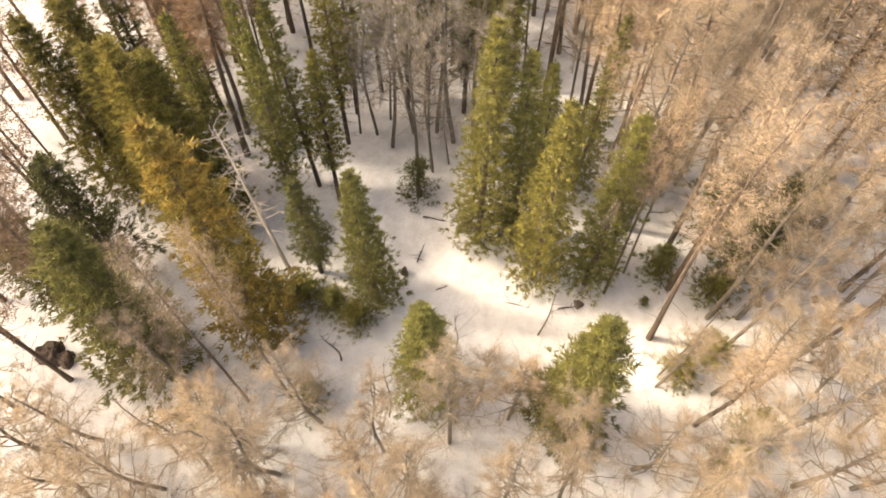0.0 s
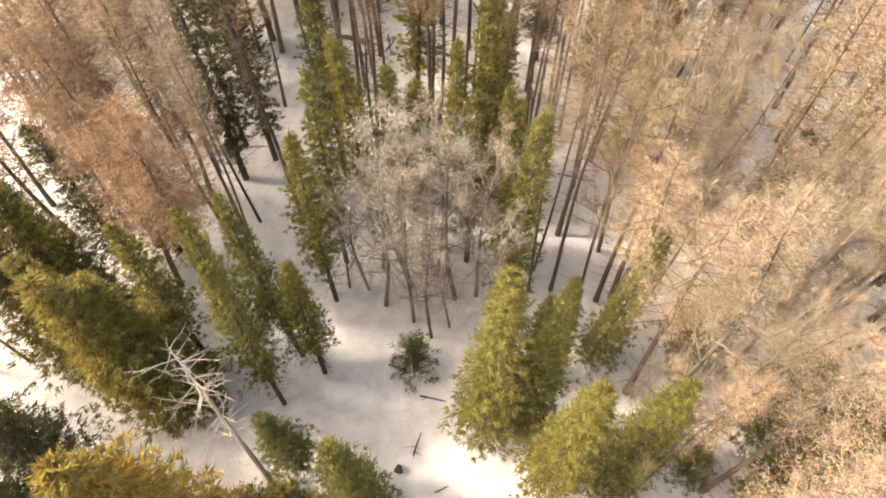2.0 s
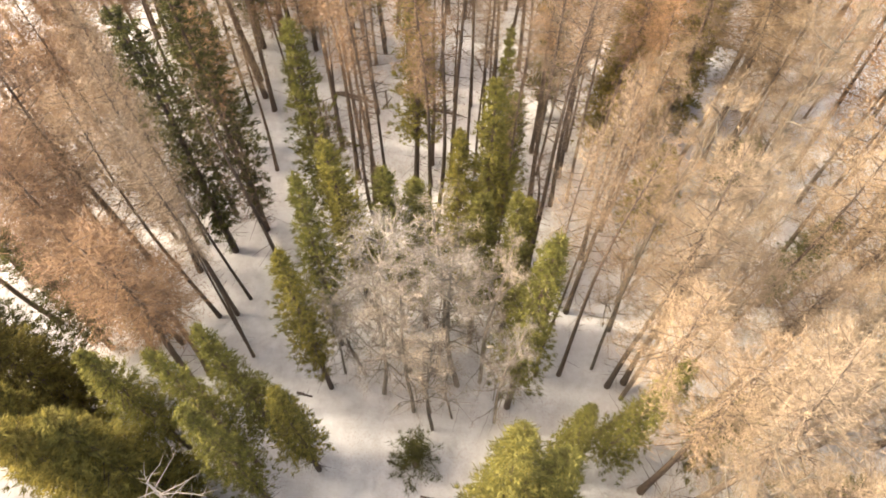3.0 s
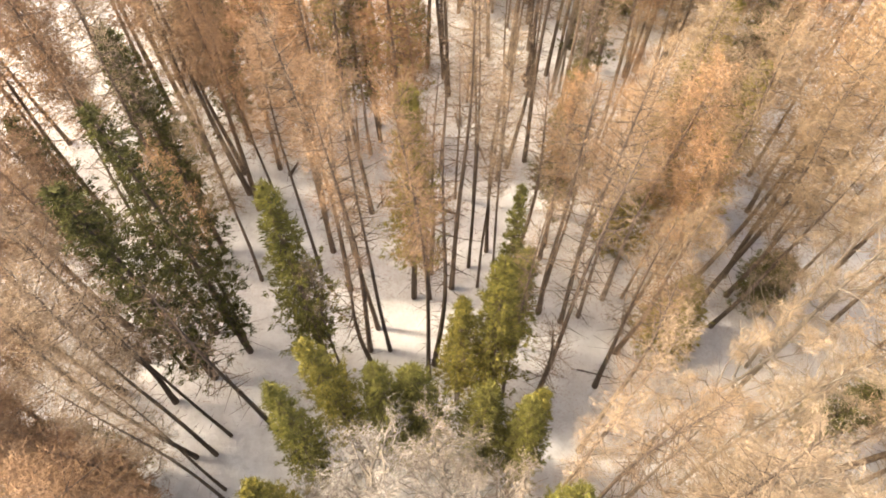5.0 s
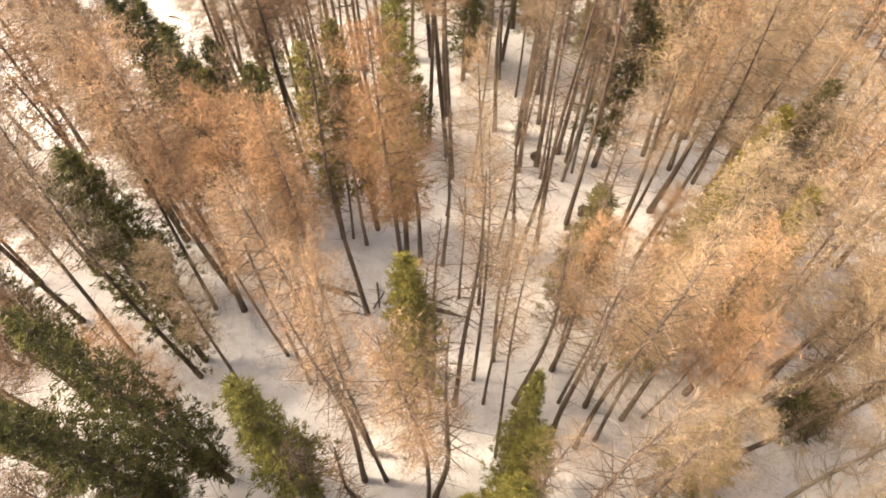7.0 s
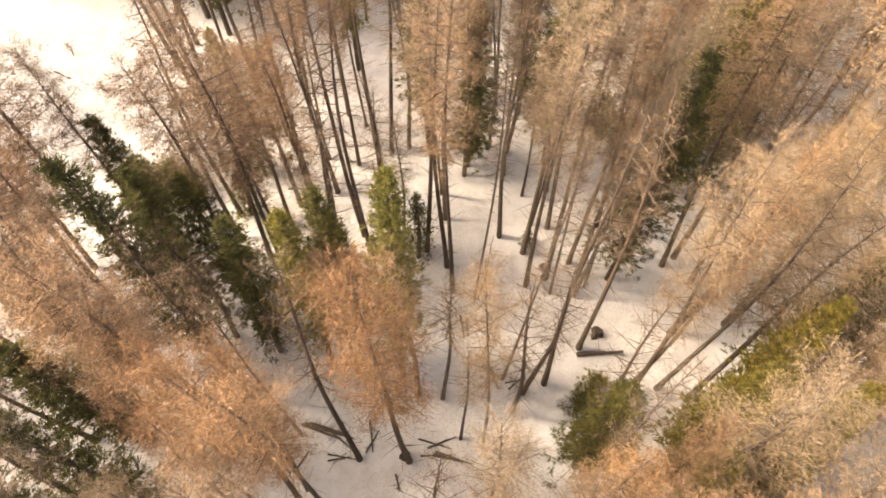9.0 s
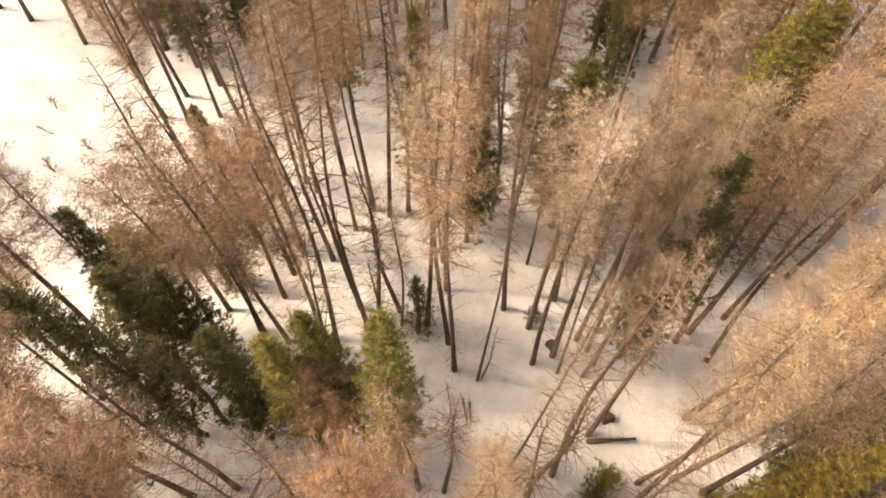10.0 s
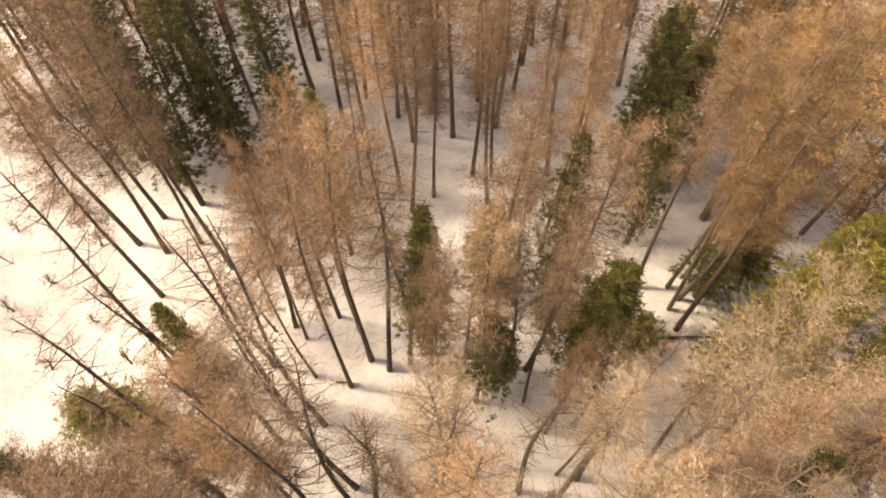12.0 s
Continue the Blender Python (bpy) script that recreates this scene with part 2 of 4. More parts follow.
def broadleaf_pieces(seed, height=15.0, reach=2.1, limbs=24, twigs=22, low=0.30, broad=1.0):
    """A leafless broadleaf: forked, rising limbs and a haze of fine twigs."""
    r = np.random.default_rng(seed)
    line = trunk_line(r, height * 0.97, 0.45)
    s = np.clip(line[:, 2] / height, 0, 1)
    wood, fuzz = [tube(line, 0.12 * (1 - s) ** 0.8 + 0.012, 7)], []
    for k in range(limbs):
        h = low + (0.95 - low) * (k + r.uniform(0, 1)) / limbs
        long = reach * (1.15 - h) ** 0.8 * r.uniform(0.7, 1.4)
        az, up = k * 2.4 + r.uniform(-0.6, 0.6), r.uniform(0.35, 1.0)
        q = np.linspace(0, 1, 5)
        way = np.array([math.cos(az), math.sin(az), up])
        bend = np.stack([np.sin(q * 4 + az) * 0.12, np.cos(q * 5 + az) * 0.12, 0.1 * q * q], 1) * long
        pts = on_line(line, h * height) + q[:, None] * long * way + bend
        wood.append(tube(pts, np.linspace(0.040, 0.008, 5), 4))
        for c in range(6):
            at = r.uniform(0.2, 1.0)
            a = np.array([np.interp(at, q, pts[:, i]) for i in range(3)])
            w2 = way * 0.6 + r.normal(size=3) * 0.65
            b = a + w2 * long * r.uniform(0.3, 0.6)
            wood.append(tube([a, (a + b) / 2 + r.normal(size=3) * 0.06, b], [0.016, 0.010, 0.004], 3))
            root = a + (b - a) * r.uniform(0.1, 1, twigs)[:, None] + r.normal(size=(twigs, 3)) * 0.10
            fuzz.append(blades(root, w2 * 0.6 + r.normal(size=(twigs, 3)) * 0.75, r.uniform(0.10, 0.40, twigs), r.uniform(0.006, 0.015, twigs) * broad, r))
    return wood, fuzz


def spruce_pieces(seed, height=15.0, reach=1.45, whorls=26, around=9, low=0.04, tufts=6, full=1.0, leafy=1.0, sprays=14, taper=0.66, sag=0.0):
    """A spruce: whorls of drooping boughs with upturned ends, each bough a row of fluffy tufts."""
    r = np.random.default_rng(seed)
    line = trunk_line(r, height, 0.12)
    s = np.clip(line[:, 2] / height, 0, 1)
    wood, fuzz = [tube(line, 0.15 * (1 - s) ** 0.9 + 0.012, 7)], []
    lean_side = r.uniform(0, 6.28)
    for k in range(whorls):
        u = (k + 0.5) / whorls
        h = low + (0.985 - low) * u
        lump = 1 + 0.18 * math.sin(k * 1.9 + seed) + r.uniform(-0.12, 0.12)
        thick = full * (min(1.0, 0.35 + 2.0 * u) if low > 0.1 else 1.0)
        for b in range(around):
            long = reach * (1 - u) ** taper * min(1.0, 0.78 + u * 2.2) * lump * r.uniform(0.72, 1.16) + 0.10
            az = (b + 0.5 * (k % 2) + r.uniform(-0.35, 0.35)) * 2 * math.pi / around + k * 0.37
            long *= 1 + 0.12 * math.cos(az - lean_side)
            if r.uniform() > thick:
                long *= r.uniform(0.2, 0.55)
            out = np.array([math.cos(az), math.sin(az), 0])
            across = np.array([-math.sin(az), math.cos(az), 0])
            droop = r.uniform(0.38, 0.55) + sag - 0.75 * u
            a = on_line(line, (h + r.uniform(-0.18, 0.18) / whorls) * height)
            tip = a + long * (out + np.array([0, 0, 0.26 - droop]))
            if low > 0.1 or b % 4 == 0:
                wood.append(tube([a, tip], [0.02, 0.005], 3))
            # the bough is a flat fan of tufts, its end turned up
            q = np.linspace(0.30, 1.0, tufts) + r.uniform(-0.06, 0.06, tufts)
            mid = a + long * (q[:, None] * out + np.stack([0 * q, 0 * q, -droop * q + 0.26 * q ** 3], 1))
            wide = 0.04 + 0.30 * long * np.sin(np.clip(q, 0, 1) ** 1.1 * 2.6)
            mid = mid + across * (wide * r.uniform(-1, 1, tufts))[:, None]
            n = tufts * sprays
            root = np.repeat(mid, sprays, 0) + r.normal(size=(n, 3)) * np.array([0.06, 0.06, 0.03])
            way = out * 0.75 + np.array([0, 0, 0.28]) + r.normal(size=(n, 3)) * np.array([0.55, 0.55, 0.26])
            size = (0.13 + 0.07 * long / reach) * leafy * r.uniform(0.6, 1.3, n)
            fuzz.append(blades(root, way, size, size * r.uniform(0.18, 0.32, n), r))
    # dead, drooping twigs on the trunk under the green crown
    for k in range(int(130 * (low - 0.05)) if low > 0.1 else 0):
        h, az, long = r.uniform(0.05, low + 0.04), r.uniform(0, 6.28), reach * r.uniform(0.3, 0.95)
        a = on_line(line, h * height)
        b = a + np.array([math.cos(az), math.sin(az), r.uniform(-0.5, 0.05)]) * long
        wood.append(tube([a, b], [0.016, 0.004], 3))
        wood.append(tube([(a + b) / 2, (a + b) / 2 + r.normal(size=3) * 0.3 * long], [0.009, 0.003], 3))
    n = 26
    top = np.tile(line[-1], (n, 1)) - np.array([0, 0, 1.0]) * r.uniform(0, 0.8, n)[:, None]
    fuzz.append(blades(top, r.normal(size=(n, 3)) * 0.5 + np.array([0, 0, 0.8]), r.uniform(0.14, 0.30, n), np.full(n, 0.07), r))
    return wood, fuzz


def tree(name, pieces, wood_mat, leaf_mat, label, category, group):
    ob = tagged(new(name), label, category, group)
    part("trunk", mesh("trunk", pieces[0], wood_mat), ob)
    if pieces[1]:
        part("crown", mesh("crown", pieces[1], leaf_mat, smooth=True), ob)
    return ob


def drop_spare(protos, used):
    for ob in protos:
        if ob.name not in used:
            for o in (*ob.children_recursive, ob):
                bpy.data.objects.remove(o)


def plant(rows, protos, base_height, rnd, lean=2.2):
    """Set the kinds by turns on the rows of x, y, height and breadth."""
    used = set()
    for x, y, h, w in rows:
        ob = protos[rnd.randrange(len(protos))]
        m = pose(x, y, 0, rnd.uniform(-lean, lean), rnd.uniform(-lean, lean), rnd.uniform(0, 360))
        m = m @ Matrix.Diagonal((w, w, h / base_height, 1))
        if ob.name in used:
            copy_thing(ob, m @ Matrix.Diagonal((*(1 / s for s in ob.scale), 1)))
        else:
            used.add(ob.name)
            ob.matrix_basis = m
    drop_spare(protos, used)


def near(row):
    """The stretch of wood on either side of the flight line."""
    return abs(row[0]) < 18.5 and 0 < row[1] < 80


rnd = random.Random(4)
SPRUCE_SLIM = []
SPRUCE_SLIM += [(-6, 36.6, 17, 1.17), (-8.3, 21.9, 14.8, 0.84), (-6.3, 23.6, 12.2, 0.88), (-3.6, 16.7, 12.8, 1.05), (2, 20.6, 16.6, 1.22), (4.06, 20.7, 15.2, 1), (5.5, 23.3, 12.2, 0.73), (5.14, 18.1, 15.8, 1.15), (8.05, 17.8, 14.3, 1.12), (7.9, 24.3, 14.1, 0.82), (-6, 27.9, 15.3, 0.9), (-4.1, 32.3, 16.4, 0.98), (-5.6, 30.4, 15.8, 0.9), (-9.3, 23.8, 16.6, 0.8), (-7.6, 24.6, 15.3, 0.9), (-13, 24.8, 13.8, 0.98), (3.3, 26.8, 17.2, 1.07), (3.2, 31.3, 13.4, 0.82), (-1, 31.5, 13.8, 1.13), (-2.26, 31.5, 15, 1.03)]
SPRUCE_SLIM += [(1.4, 30.5, 13.8, 1.03), (3.1, 30.3, 15, 0.82), (0.7, 34.8, 13.3, 0.9), (1.96, 34.3, 16.5, 1.06), (3, 36.7, 13, 1.03), (2.77, 38.1, 15.9, 0.66), (-1.65, 41, 18, 1.1), (-6, 51.8, 15.7, 1.07), (-4, 52.4, 16.5, 1.03), (-2.2, 50.9, 19.4, 1.08), (6.4, 65.2, 14.4, 1.55), (-0.9, 66.4, 16.3, 1.03), (-5.8, 73.1, 14.6, 0.92), (-0.73, 11.2, 11, 1.21), (5.67, 10, 12.4, 1.5), (-14.9, 13.2, 13.8, 1.75)]
SPRUCE_CLEAR = [row for row in SPRUCE_SLIM if row[1] > 21 and row[:2] not in ((5.5, 23.3), (7.9, 24.3))]
SPRUCE_SLIM = [row for row in SPRUCE_SLIM if row not in SPRUCE_CLEAR]
SPRUCE_SLIM += [(-11.2, 64.5, 12.2, 0.8)]
SPRUCE_GOLD = []
SPRUCE_GOLD += [(-17.9, 26.3, 14.3, 1.46), (-19.4, 24.9, 13.2, 1.4), (-16.6, 24, 12.6, 1.22), (-14.3, 21.9, 15.2, 1.4), (-12.6, 22.3, 13.8, 1.46), (12.8, 47.8, 15.8, 1), (11.8, 47, 14, 1.2), (14.4, 45.4, 13.5, 1.1), (10, 44.2, 12.4, 1.15), (14.3, 65.9, 15.5, 1.23), (13.4, 64, 18.6, 1.23), (17.6, 67.6, 15, 1.37), (12, 38.3, 6.8, 1.2)]
SPRUCE_RAGGED = []
SPRUCE_RAGGED += [(-15.2, 76.7, 17, 1.21), (-11.8, 77.4, 17.5, 1.25), (-19.5, 80, 17, 1.51), (-13.4, 79, 16.5, 1.4), (-17, 78.4, 16, 1.4), (-9.8, 80.5, 15, 1.21), (18, 86, 14, 1.21), (20.5, 88, 14, 1.21), (17.6, 40.5, 5, 1.21), (2, 70.5, 9, 1.1), (-18.2, 30.2, 12.5, 1.1), (-19.4, 28.2, 11, 1.1), (-15.4, 31.1, 10, 1), (-19.1, 44, 12.5, 1.1), (16.7, 49.4, 13, 1.1), (10.2, 78.5, 13.5, 1.21), (14.9, 62.4, 15.5, 1.1), (17.8, 32.6, 9, 1), (15.6, 17.6, 11, 1.2), (-10.6, 37.8, 20.3, 1.21)]
SPRUCE_RAGGED += [(-12.3, 36.3, 18.8, 1.36), (-14.8, 47.9, 14.6, 1.4), (-13.4, 55.2, 13.2, 1.21), (-14.9, 58.3, 12.8, 1.1), (-12.6, 52.8, 17.9, 1.35), (-8.9, 52.6, 13.2, 1.1), (-11.2, 55.8, 11.8, 1.1), (9.4, 56.9, 17.6, 1.3), (10.5, 74, 12.4, 1), (13, 79, 11, 1.4), (4.9, 69, 16.2, 1.1), (6.5, 46.4, 13.6, 1.26), (15.8, 50.4, 15, 1.1), (-17.8, 18.6, 11, 1.53), (-20, 16.6, 10, 1.41), (1.5, 65, 10, 1.21), (13.9, 70.4, 8.5, 1.21), (-12.9, 44.1, 16.6, 1.06), (11.2, 78, 14, 1), (12.6, 24.5, 9, 1.21)]
SPRUCE_RAGGED += [(-7, 18.6, 9.6, 0.92), (15.6, 20.6, 9.5, 1.41), (18.4, 19.6, 8.5, 1.41)]
LARCH_RUST = []
LARCH_RUST += [(40.9, 65.2, 16.9, 0.85), (31.8, 66.3, 15, 0.9), (40.4, 68.2, 15.7, 1.01), (12.5, 68.4, 21.7, 0.99), (34.6, 69.3, 15.2, 0.87), (38.8, 70.7, 18.7, 0.85), (12.4, 71, 20.8, 0.76), (23.6, 71.5, 16.2, 0.95), (20.6, 71.6, 13.5, 1.3), (15.6, 72, 12, 1.2), (33.5, 72.3, 17.4, 0.96), (31.6, 74, 14.8, 0.85), (18.6, 74.6, 13.5, 1.5), (21, 74.6, 15.7, 0.9), (15.3, 75.6, 13, 1.4), (35.9, 75.8, 15.6, 1.08), (32.1, 77.5, 16.6, 1.06), (17.4, 78, 13, 1.5), (20.6, 78.5, 13, 1.5), (14.4, 78.6, 13, 1.2)]
LARCH_RUST += [(35.1, 78.9, 18.1, 0.88), (38, 80.2, 17, 0.84), (16.1, 80.4, 17, 0.96), (33, 81.2, 18.7, 1.05), (19.6, 81.2, 17.2, 0.99), (17.2, 82.5, 15.5, 0.8), (22.1, 84, 16.5, 1.03), (24.7, 84, 17.7, 0.94), (19.7, 84.5, 17.1, 1.05), (15.2, 84.9, 18.1, 0.81), (37, 84.9, 14.8, 0.85), (11.6, 89.7, 18.5, 0.86), (34.7, 90.3, 15.4, 1.04), (39.3, 90.7, 14.7, 0.86), (32.3, 92, 14.9, 0.99), (16.7, 92, 18.4, 0.91), (12.8, 92, 17.6, 0.89), (37.1, 93, 19, 0.92), (13.7, 94.2, 19, 0.96), (34.7, 94.5, 18.3, 0.98)]
LARCH_RUST += [(24.7, 95.2, 16.8, 0.93), (13.2, 99.2, 15.2, 1.09), (15.2, 99.7, 16.4, 1.05), (33.1, 100.9, 17, 0.98), (23.8, 102.2, 16.5, 1.03), (13.8, 102.4, 18.1, 1.01), (27, 103, 14.7, 0.95)]
LARCH_EMBER = [(-1.8, 46.7, 21.6, 1.05), (-6.5, 44.1, 20.7, 1)]
LARCH_TAN = []
LARCH_TAN += [(19.3, -4.6, 11.6, 1), (-17.3, -4.4, 9.5, 0.82), (16.6, -4.2, 10.7, 1.09), (33.8, -3.1, 10.1, 0.88), (-8.8, -2.2, 8.2, 1.06), (-15.1, -0.3, 11.4, 0.95), (12.9, 9.7, 10.8, 0.87), (-10.2, 11, 17.5, 0.55), (-8, 11.2, 17.4, 0.51), (18, 12.8, 15.8, 0.86), (11.3, 14.5, 19.5, 1.05), (34.7, 14.7, 18.7, 1.02), (37.8, 15.3, 18, 0.87), (12.8, 17.5, 19.1, 0.99), (16.4, 18.2, 18.5, 0.9), (12.6, 19.2, 15.2, 1.2), (24.6, 21.2, 15.6, 1.05), (10.8, 21.4, 19, 1.25), (41, 21.8, 18.8, 0.98), (9.7, 22.5, 16.8, 1.2)]
LARCH_TAN += [(31.2, 23.4, 17, 1.03), (12.2, 23.6, 17, 1.2), (26.1, 24.8, 18.8, 1.03), (7.8, 25.3, 17.9, 1.1), (10.4, 26.4, 16.6, 0.55), (11.3, 27.7, 15.9, 0.91), (9.6, 28.1, 17, 1.1), (4.9, 28.5, 21, 0.58), (41.1, 29, 15.9, 0.8), (18, 29.4, 18.2, 0.94), (-10.4, 29.7, 20.7, 0.56), (5.3, 29.9, 21.3, 0.52), (14.5, 30.1, 20.6, 0.7), (-10.9, 30.5, 16.6, 0.52), (22.4, 30.6, 17.9, 0.98), (-12.6, 32.1, 18.9, 0.8), (-11.6, 32.2, 20.8, 0.73), (6.9, 32.3, 19, 0.38), (32.9, 33.1, 16.9, 0.93), (-11, 33.2, 21.3, 0.57)]
LARCH_TAN += [(-8.4, 33.3, 18.5, 0.38), (4.3, 33.4, 12.6, 0.38), (36.9, 34.6, 18, 0.82), (8.1, 35.7, 16.2, 0.38), (-0.5, 37, 21.4, 0.38), (-12.6, 38.9, 19, 0.38), (2.5, 38.9, 21.6, 0.52), (7.6, 39.7, 20.7, 0.7), (0.5, 41.6, 21.6, 0.38), (-0.7, 42.6, 15.6, 0.38), (1.5, 43, 21, 0.65), (-13, 43.2, 21.5, 0.91), (-4.3, 46.8, 21.3, 0.38), (-12.8, 47.1, 20.7, 0.74), (28.5, 55.2, 17.1, 0.94), (32.1, 55.2, 18.1, 0.82), (4.7, 56.5, 21, 0.91), (10.8, 58.3, 19.4, 0.54), (4.6, 58.6, 18.4, 1.01), (-1, 58.8, 20.3, 0.96)]
LARCH_TAN += [(-2.4, 58.8, 13, 0.58), (15.5, 59.1, 18.8, 0.91), (-3.7, 59.2, 14.7, 0.38), (3.3, 59.7, 18.6, 0.38), (11.2, 60, 18.6, 1.01), (9.1, 60.4, 17.6, 0.91), (10.3, 61, 21.5, 0.95), (30.5, 62.9, 17.3, 1.03), (-2.2, 66.4, 13.4, 0.9), (19.5, 26.2, 18.2, 1.07), (27.7, 34.3, 17.1, 1.1), (18.5, 34.2, 17.9, 0.95), (22.5, 17.3, 16.2, 1), (13.9, 26.7, 15.5, 1.1), (26.2, 27.1, 16.2, 0.98), (21.7, 20.9, 15.2, 1.13), (26.3, 34.6, 17.1, 1.12), (22.4, 34.9, 18, 1.13), (23.9, 26.6, 16.3, 1.16), (21.8, 24.6, 15.4, 1.12)]
LARCH_TAN += [(22, 33.4, 15.5, 0.95), (19.3, 32.8, 15.8, 1.12), (19.2, 31.1, 18.2, 1.17), (28.7, 12.7, 15.4, 0.84), (9.1, 17.2, 17.2, 0.54), (21.1, 26.6, 15.3, 0.93), (8.7, 27.9, 21.3, 0.97), (31.2, 28.8, 18.5, 0.8), (25, 28.8, 17, 0.98), (23.9, 33.2, 19, 0.94)]
LARCH_ORANGE = []
LARCH_ORANGE += [(-24.9, 20.1, 18.8, 0.99), (-27.9, 23.1, 17.3, 1.04), (-41.2, 23.9, 18, 1.1), (-32.2, 24.8, 18.2, 1.02), (-26.4, 26.8, 16.3, 0.58), (-36.4, 28.4, 17.8, 0.83), (-28.1, 31.7, 17.2, 0.98), (-33.9, 33.2, 16, 1.02), (-30.5, 34.4, 16.2, 1.06), (-0.8, 36.3, 23, 0.8), (-3.7, 36.7, 13.7, 0.38), (-4, 37.8, 20.4, 0.38), (38.7, 38.2, 19, 0.96), (-19.8, 38.4, 16.9, 1.02), (-11, 38.6, 16.4, 0.68), (21.5, 39.1, 15.5, 0.85), (-17.4, 39.2, 14.1, 1.3), (-3.6, 39.1, 20.2, 0.85), (10.1, 39.5, 17, 0.72), (17.9, 39.6, 16.7, 0.74)]
LARCH_ORANGE += [(33.3, 40.6, 16.1, 1.03), (9.1, 40.8, 18.8, 0.95), (10.2, 40.9, 12.6, 0.55), (7.3, 41.5, 16.5, 0.9), (-27.1, 41.9, 17.1, 0.81), (22.1, 42, 18, 0.99), (-7.1, 42.8, 18.7, 0.7), (36.4, 42.8, 18.3, 0.97), (5.7, 43.5, 15.8, 0.9), (-5.2, 43.9, 21.8, 0.85), (-28.8, 44.6, 15.7, 0.96), (19.8, 44.7, 16.6, 0.52), (41.1, 44.8, 15.4, 1.1), (-6.8, 45.3, 19.5, 0.53), (34.5, 45.3, 18.2, 0.88), (15.5, 46, 17.2, 0.98), (-41.7, 46, 16.2, 0.99), (24, 46.2, 16.6, 0.52), (-25.9, 46.3, 15.9, 0.96), (-20.1, 46.4, 18.7, 1.02)]
LARCH_ORANGE += [(18.7, 46.7, 15.3, 0.95), (-11.2, 47, 20.4, 1.07), (31.1, 47.2, 16.5, 1.05), (-37.9, 47.7, 18.8, 0.85), (6.5, 48, 16.7, 0.38), (36, 48.9, 15.8, 0.85), (3.5, 49.2, 15.4, 0.38), (-12.4, 49.7, 13.1, 1.11), (-10.3, 50.1, 17.3, 0.38), (9.5, 50.3, 21.4, 0.74), (-4.6, 51.4, 13.2, 0.73), (35.5, 52, 16.8, 1), (-24.2, 52.3, 16.2, 0.91), (23.4, 52.4, 16.4, 0.83), (-16, 52.9, 19.6, 0.66), (19.4, 53.8, 17.3, 1), (-18, 54.8, 15.2, 1.27), (-36.8, 55, 15.3, 0.93), (-3.2, 55.4, 12.8, 0.38), (0.5, 56.2, 22, 0.9)]
LARCH_ORANGE += [(23.9, 57.1, 17.4, 1.02), (12.6, 57.7, 20.9, 0.99), (-20.3, 57.8, 17.9, 0.99), (27, 59.2, 17.5, 0.86), (-2.5, 59.7, 12.8, 0.38), (-9.1, 60.6, 14.9, 0.9), (0.1, 61, 19.3, 0.38), (40.9, 61.3, 17.2, 0.97), (37.4, 62.5, 16.4, 0.94), (6.3, 63, 13.5, 0.38), (33.9, 63.2, 16.4, 0.84), (22.2, 63.9, 18.4, 1.07), (-7.2, 65.6, 15.1, 0.53), (-3.3, 66, 20.3, 0.93), (-4.3, 66.6, 20, 1), (-5, 68.2, 19.7, 0.55), (-36.8, 68.4, 16, 0.85), (12.9, 70.2, 12, 0.9), (-34.1, 70.3, 16.8, 1.01), (-18.4, 73.8, 15.8, 0.99)]
LARCH_ORANGE += [(-3, 77.5, 16.4, 0.89), (-35.1, 77.7, 15.3, 0.85), (2.6, 78.8, 15.6, 0.73), (-25.3, 80.5, 16, 1.01), (-16.5, 80.6, 18.2, 0.84), (-33.2, 81.2, 17.8, 0.97), (0.2, 81.9, 18.9, 1.06), (3, 82.8, 16.1, 1.04), (-15.7, 83, 18.8, 1), (-1.2, 84, 16.7, 1), (-15.1, 85.1, 16.7, 0.87), (-17.4, 85.3, 15.3, 0.97), (-11.7, 85.5, 14.8, 0.81), (-21.6, 86.8, 15.9, 1.03), (-31, 87.1, 18.2, 1.01), (-7, 88.2, 16.7, 1.09), (-5.3, 89.6, 17.6, 0.8), (5.8, 90.1, 16.1, 0.89), (-40.7, 91.4, 17.9, 1.03), (-33.9, 91.9, 15.5, 0.91)]
LARCH_ORANGE += [(-2.6, 93.1, 17.4, 1.05), (-16.4, 93.5, 18.2, 0.89), (-8.9, 93.6, 18.1, 0.91), (-39.1, 94.4, 17.5, 0.82), (9.5, 95.1, 16, 1.08), (-33.5, 95.5, 17, 0.84), (-27.2, 96.6, 15.7, 0.83), (-30.5, 97.2, 17, 0.83), (-33.6, 100.4, 16.5, 1), (-15.1, 100.5, 15.8, 1.09), (-21.6, 100.6, 14.9, 0.99), (-31, 100.9, 18.5, 0.82), (2.6, 102.1, 16, 0.89), (-21.2, 102.5, 16.6, 0.89), (-32.6, 103, 15.1, 1.09), (-41.6, 103.9, 16.6, 1.06)]
LARCH_BROWN = []
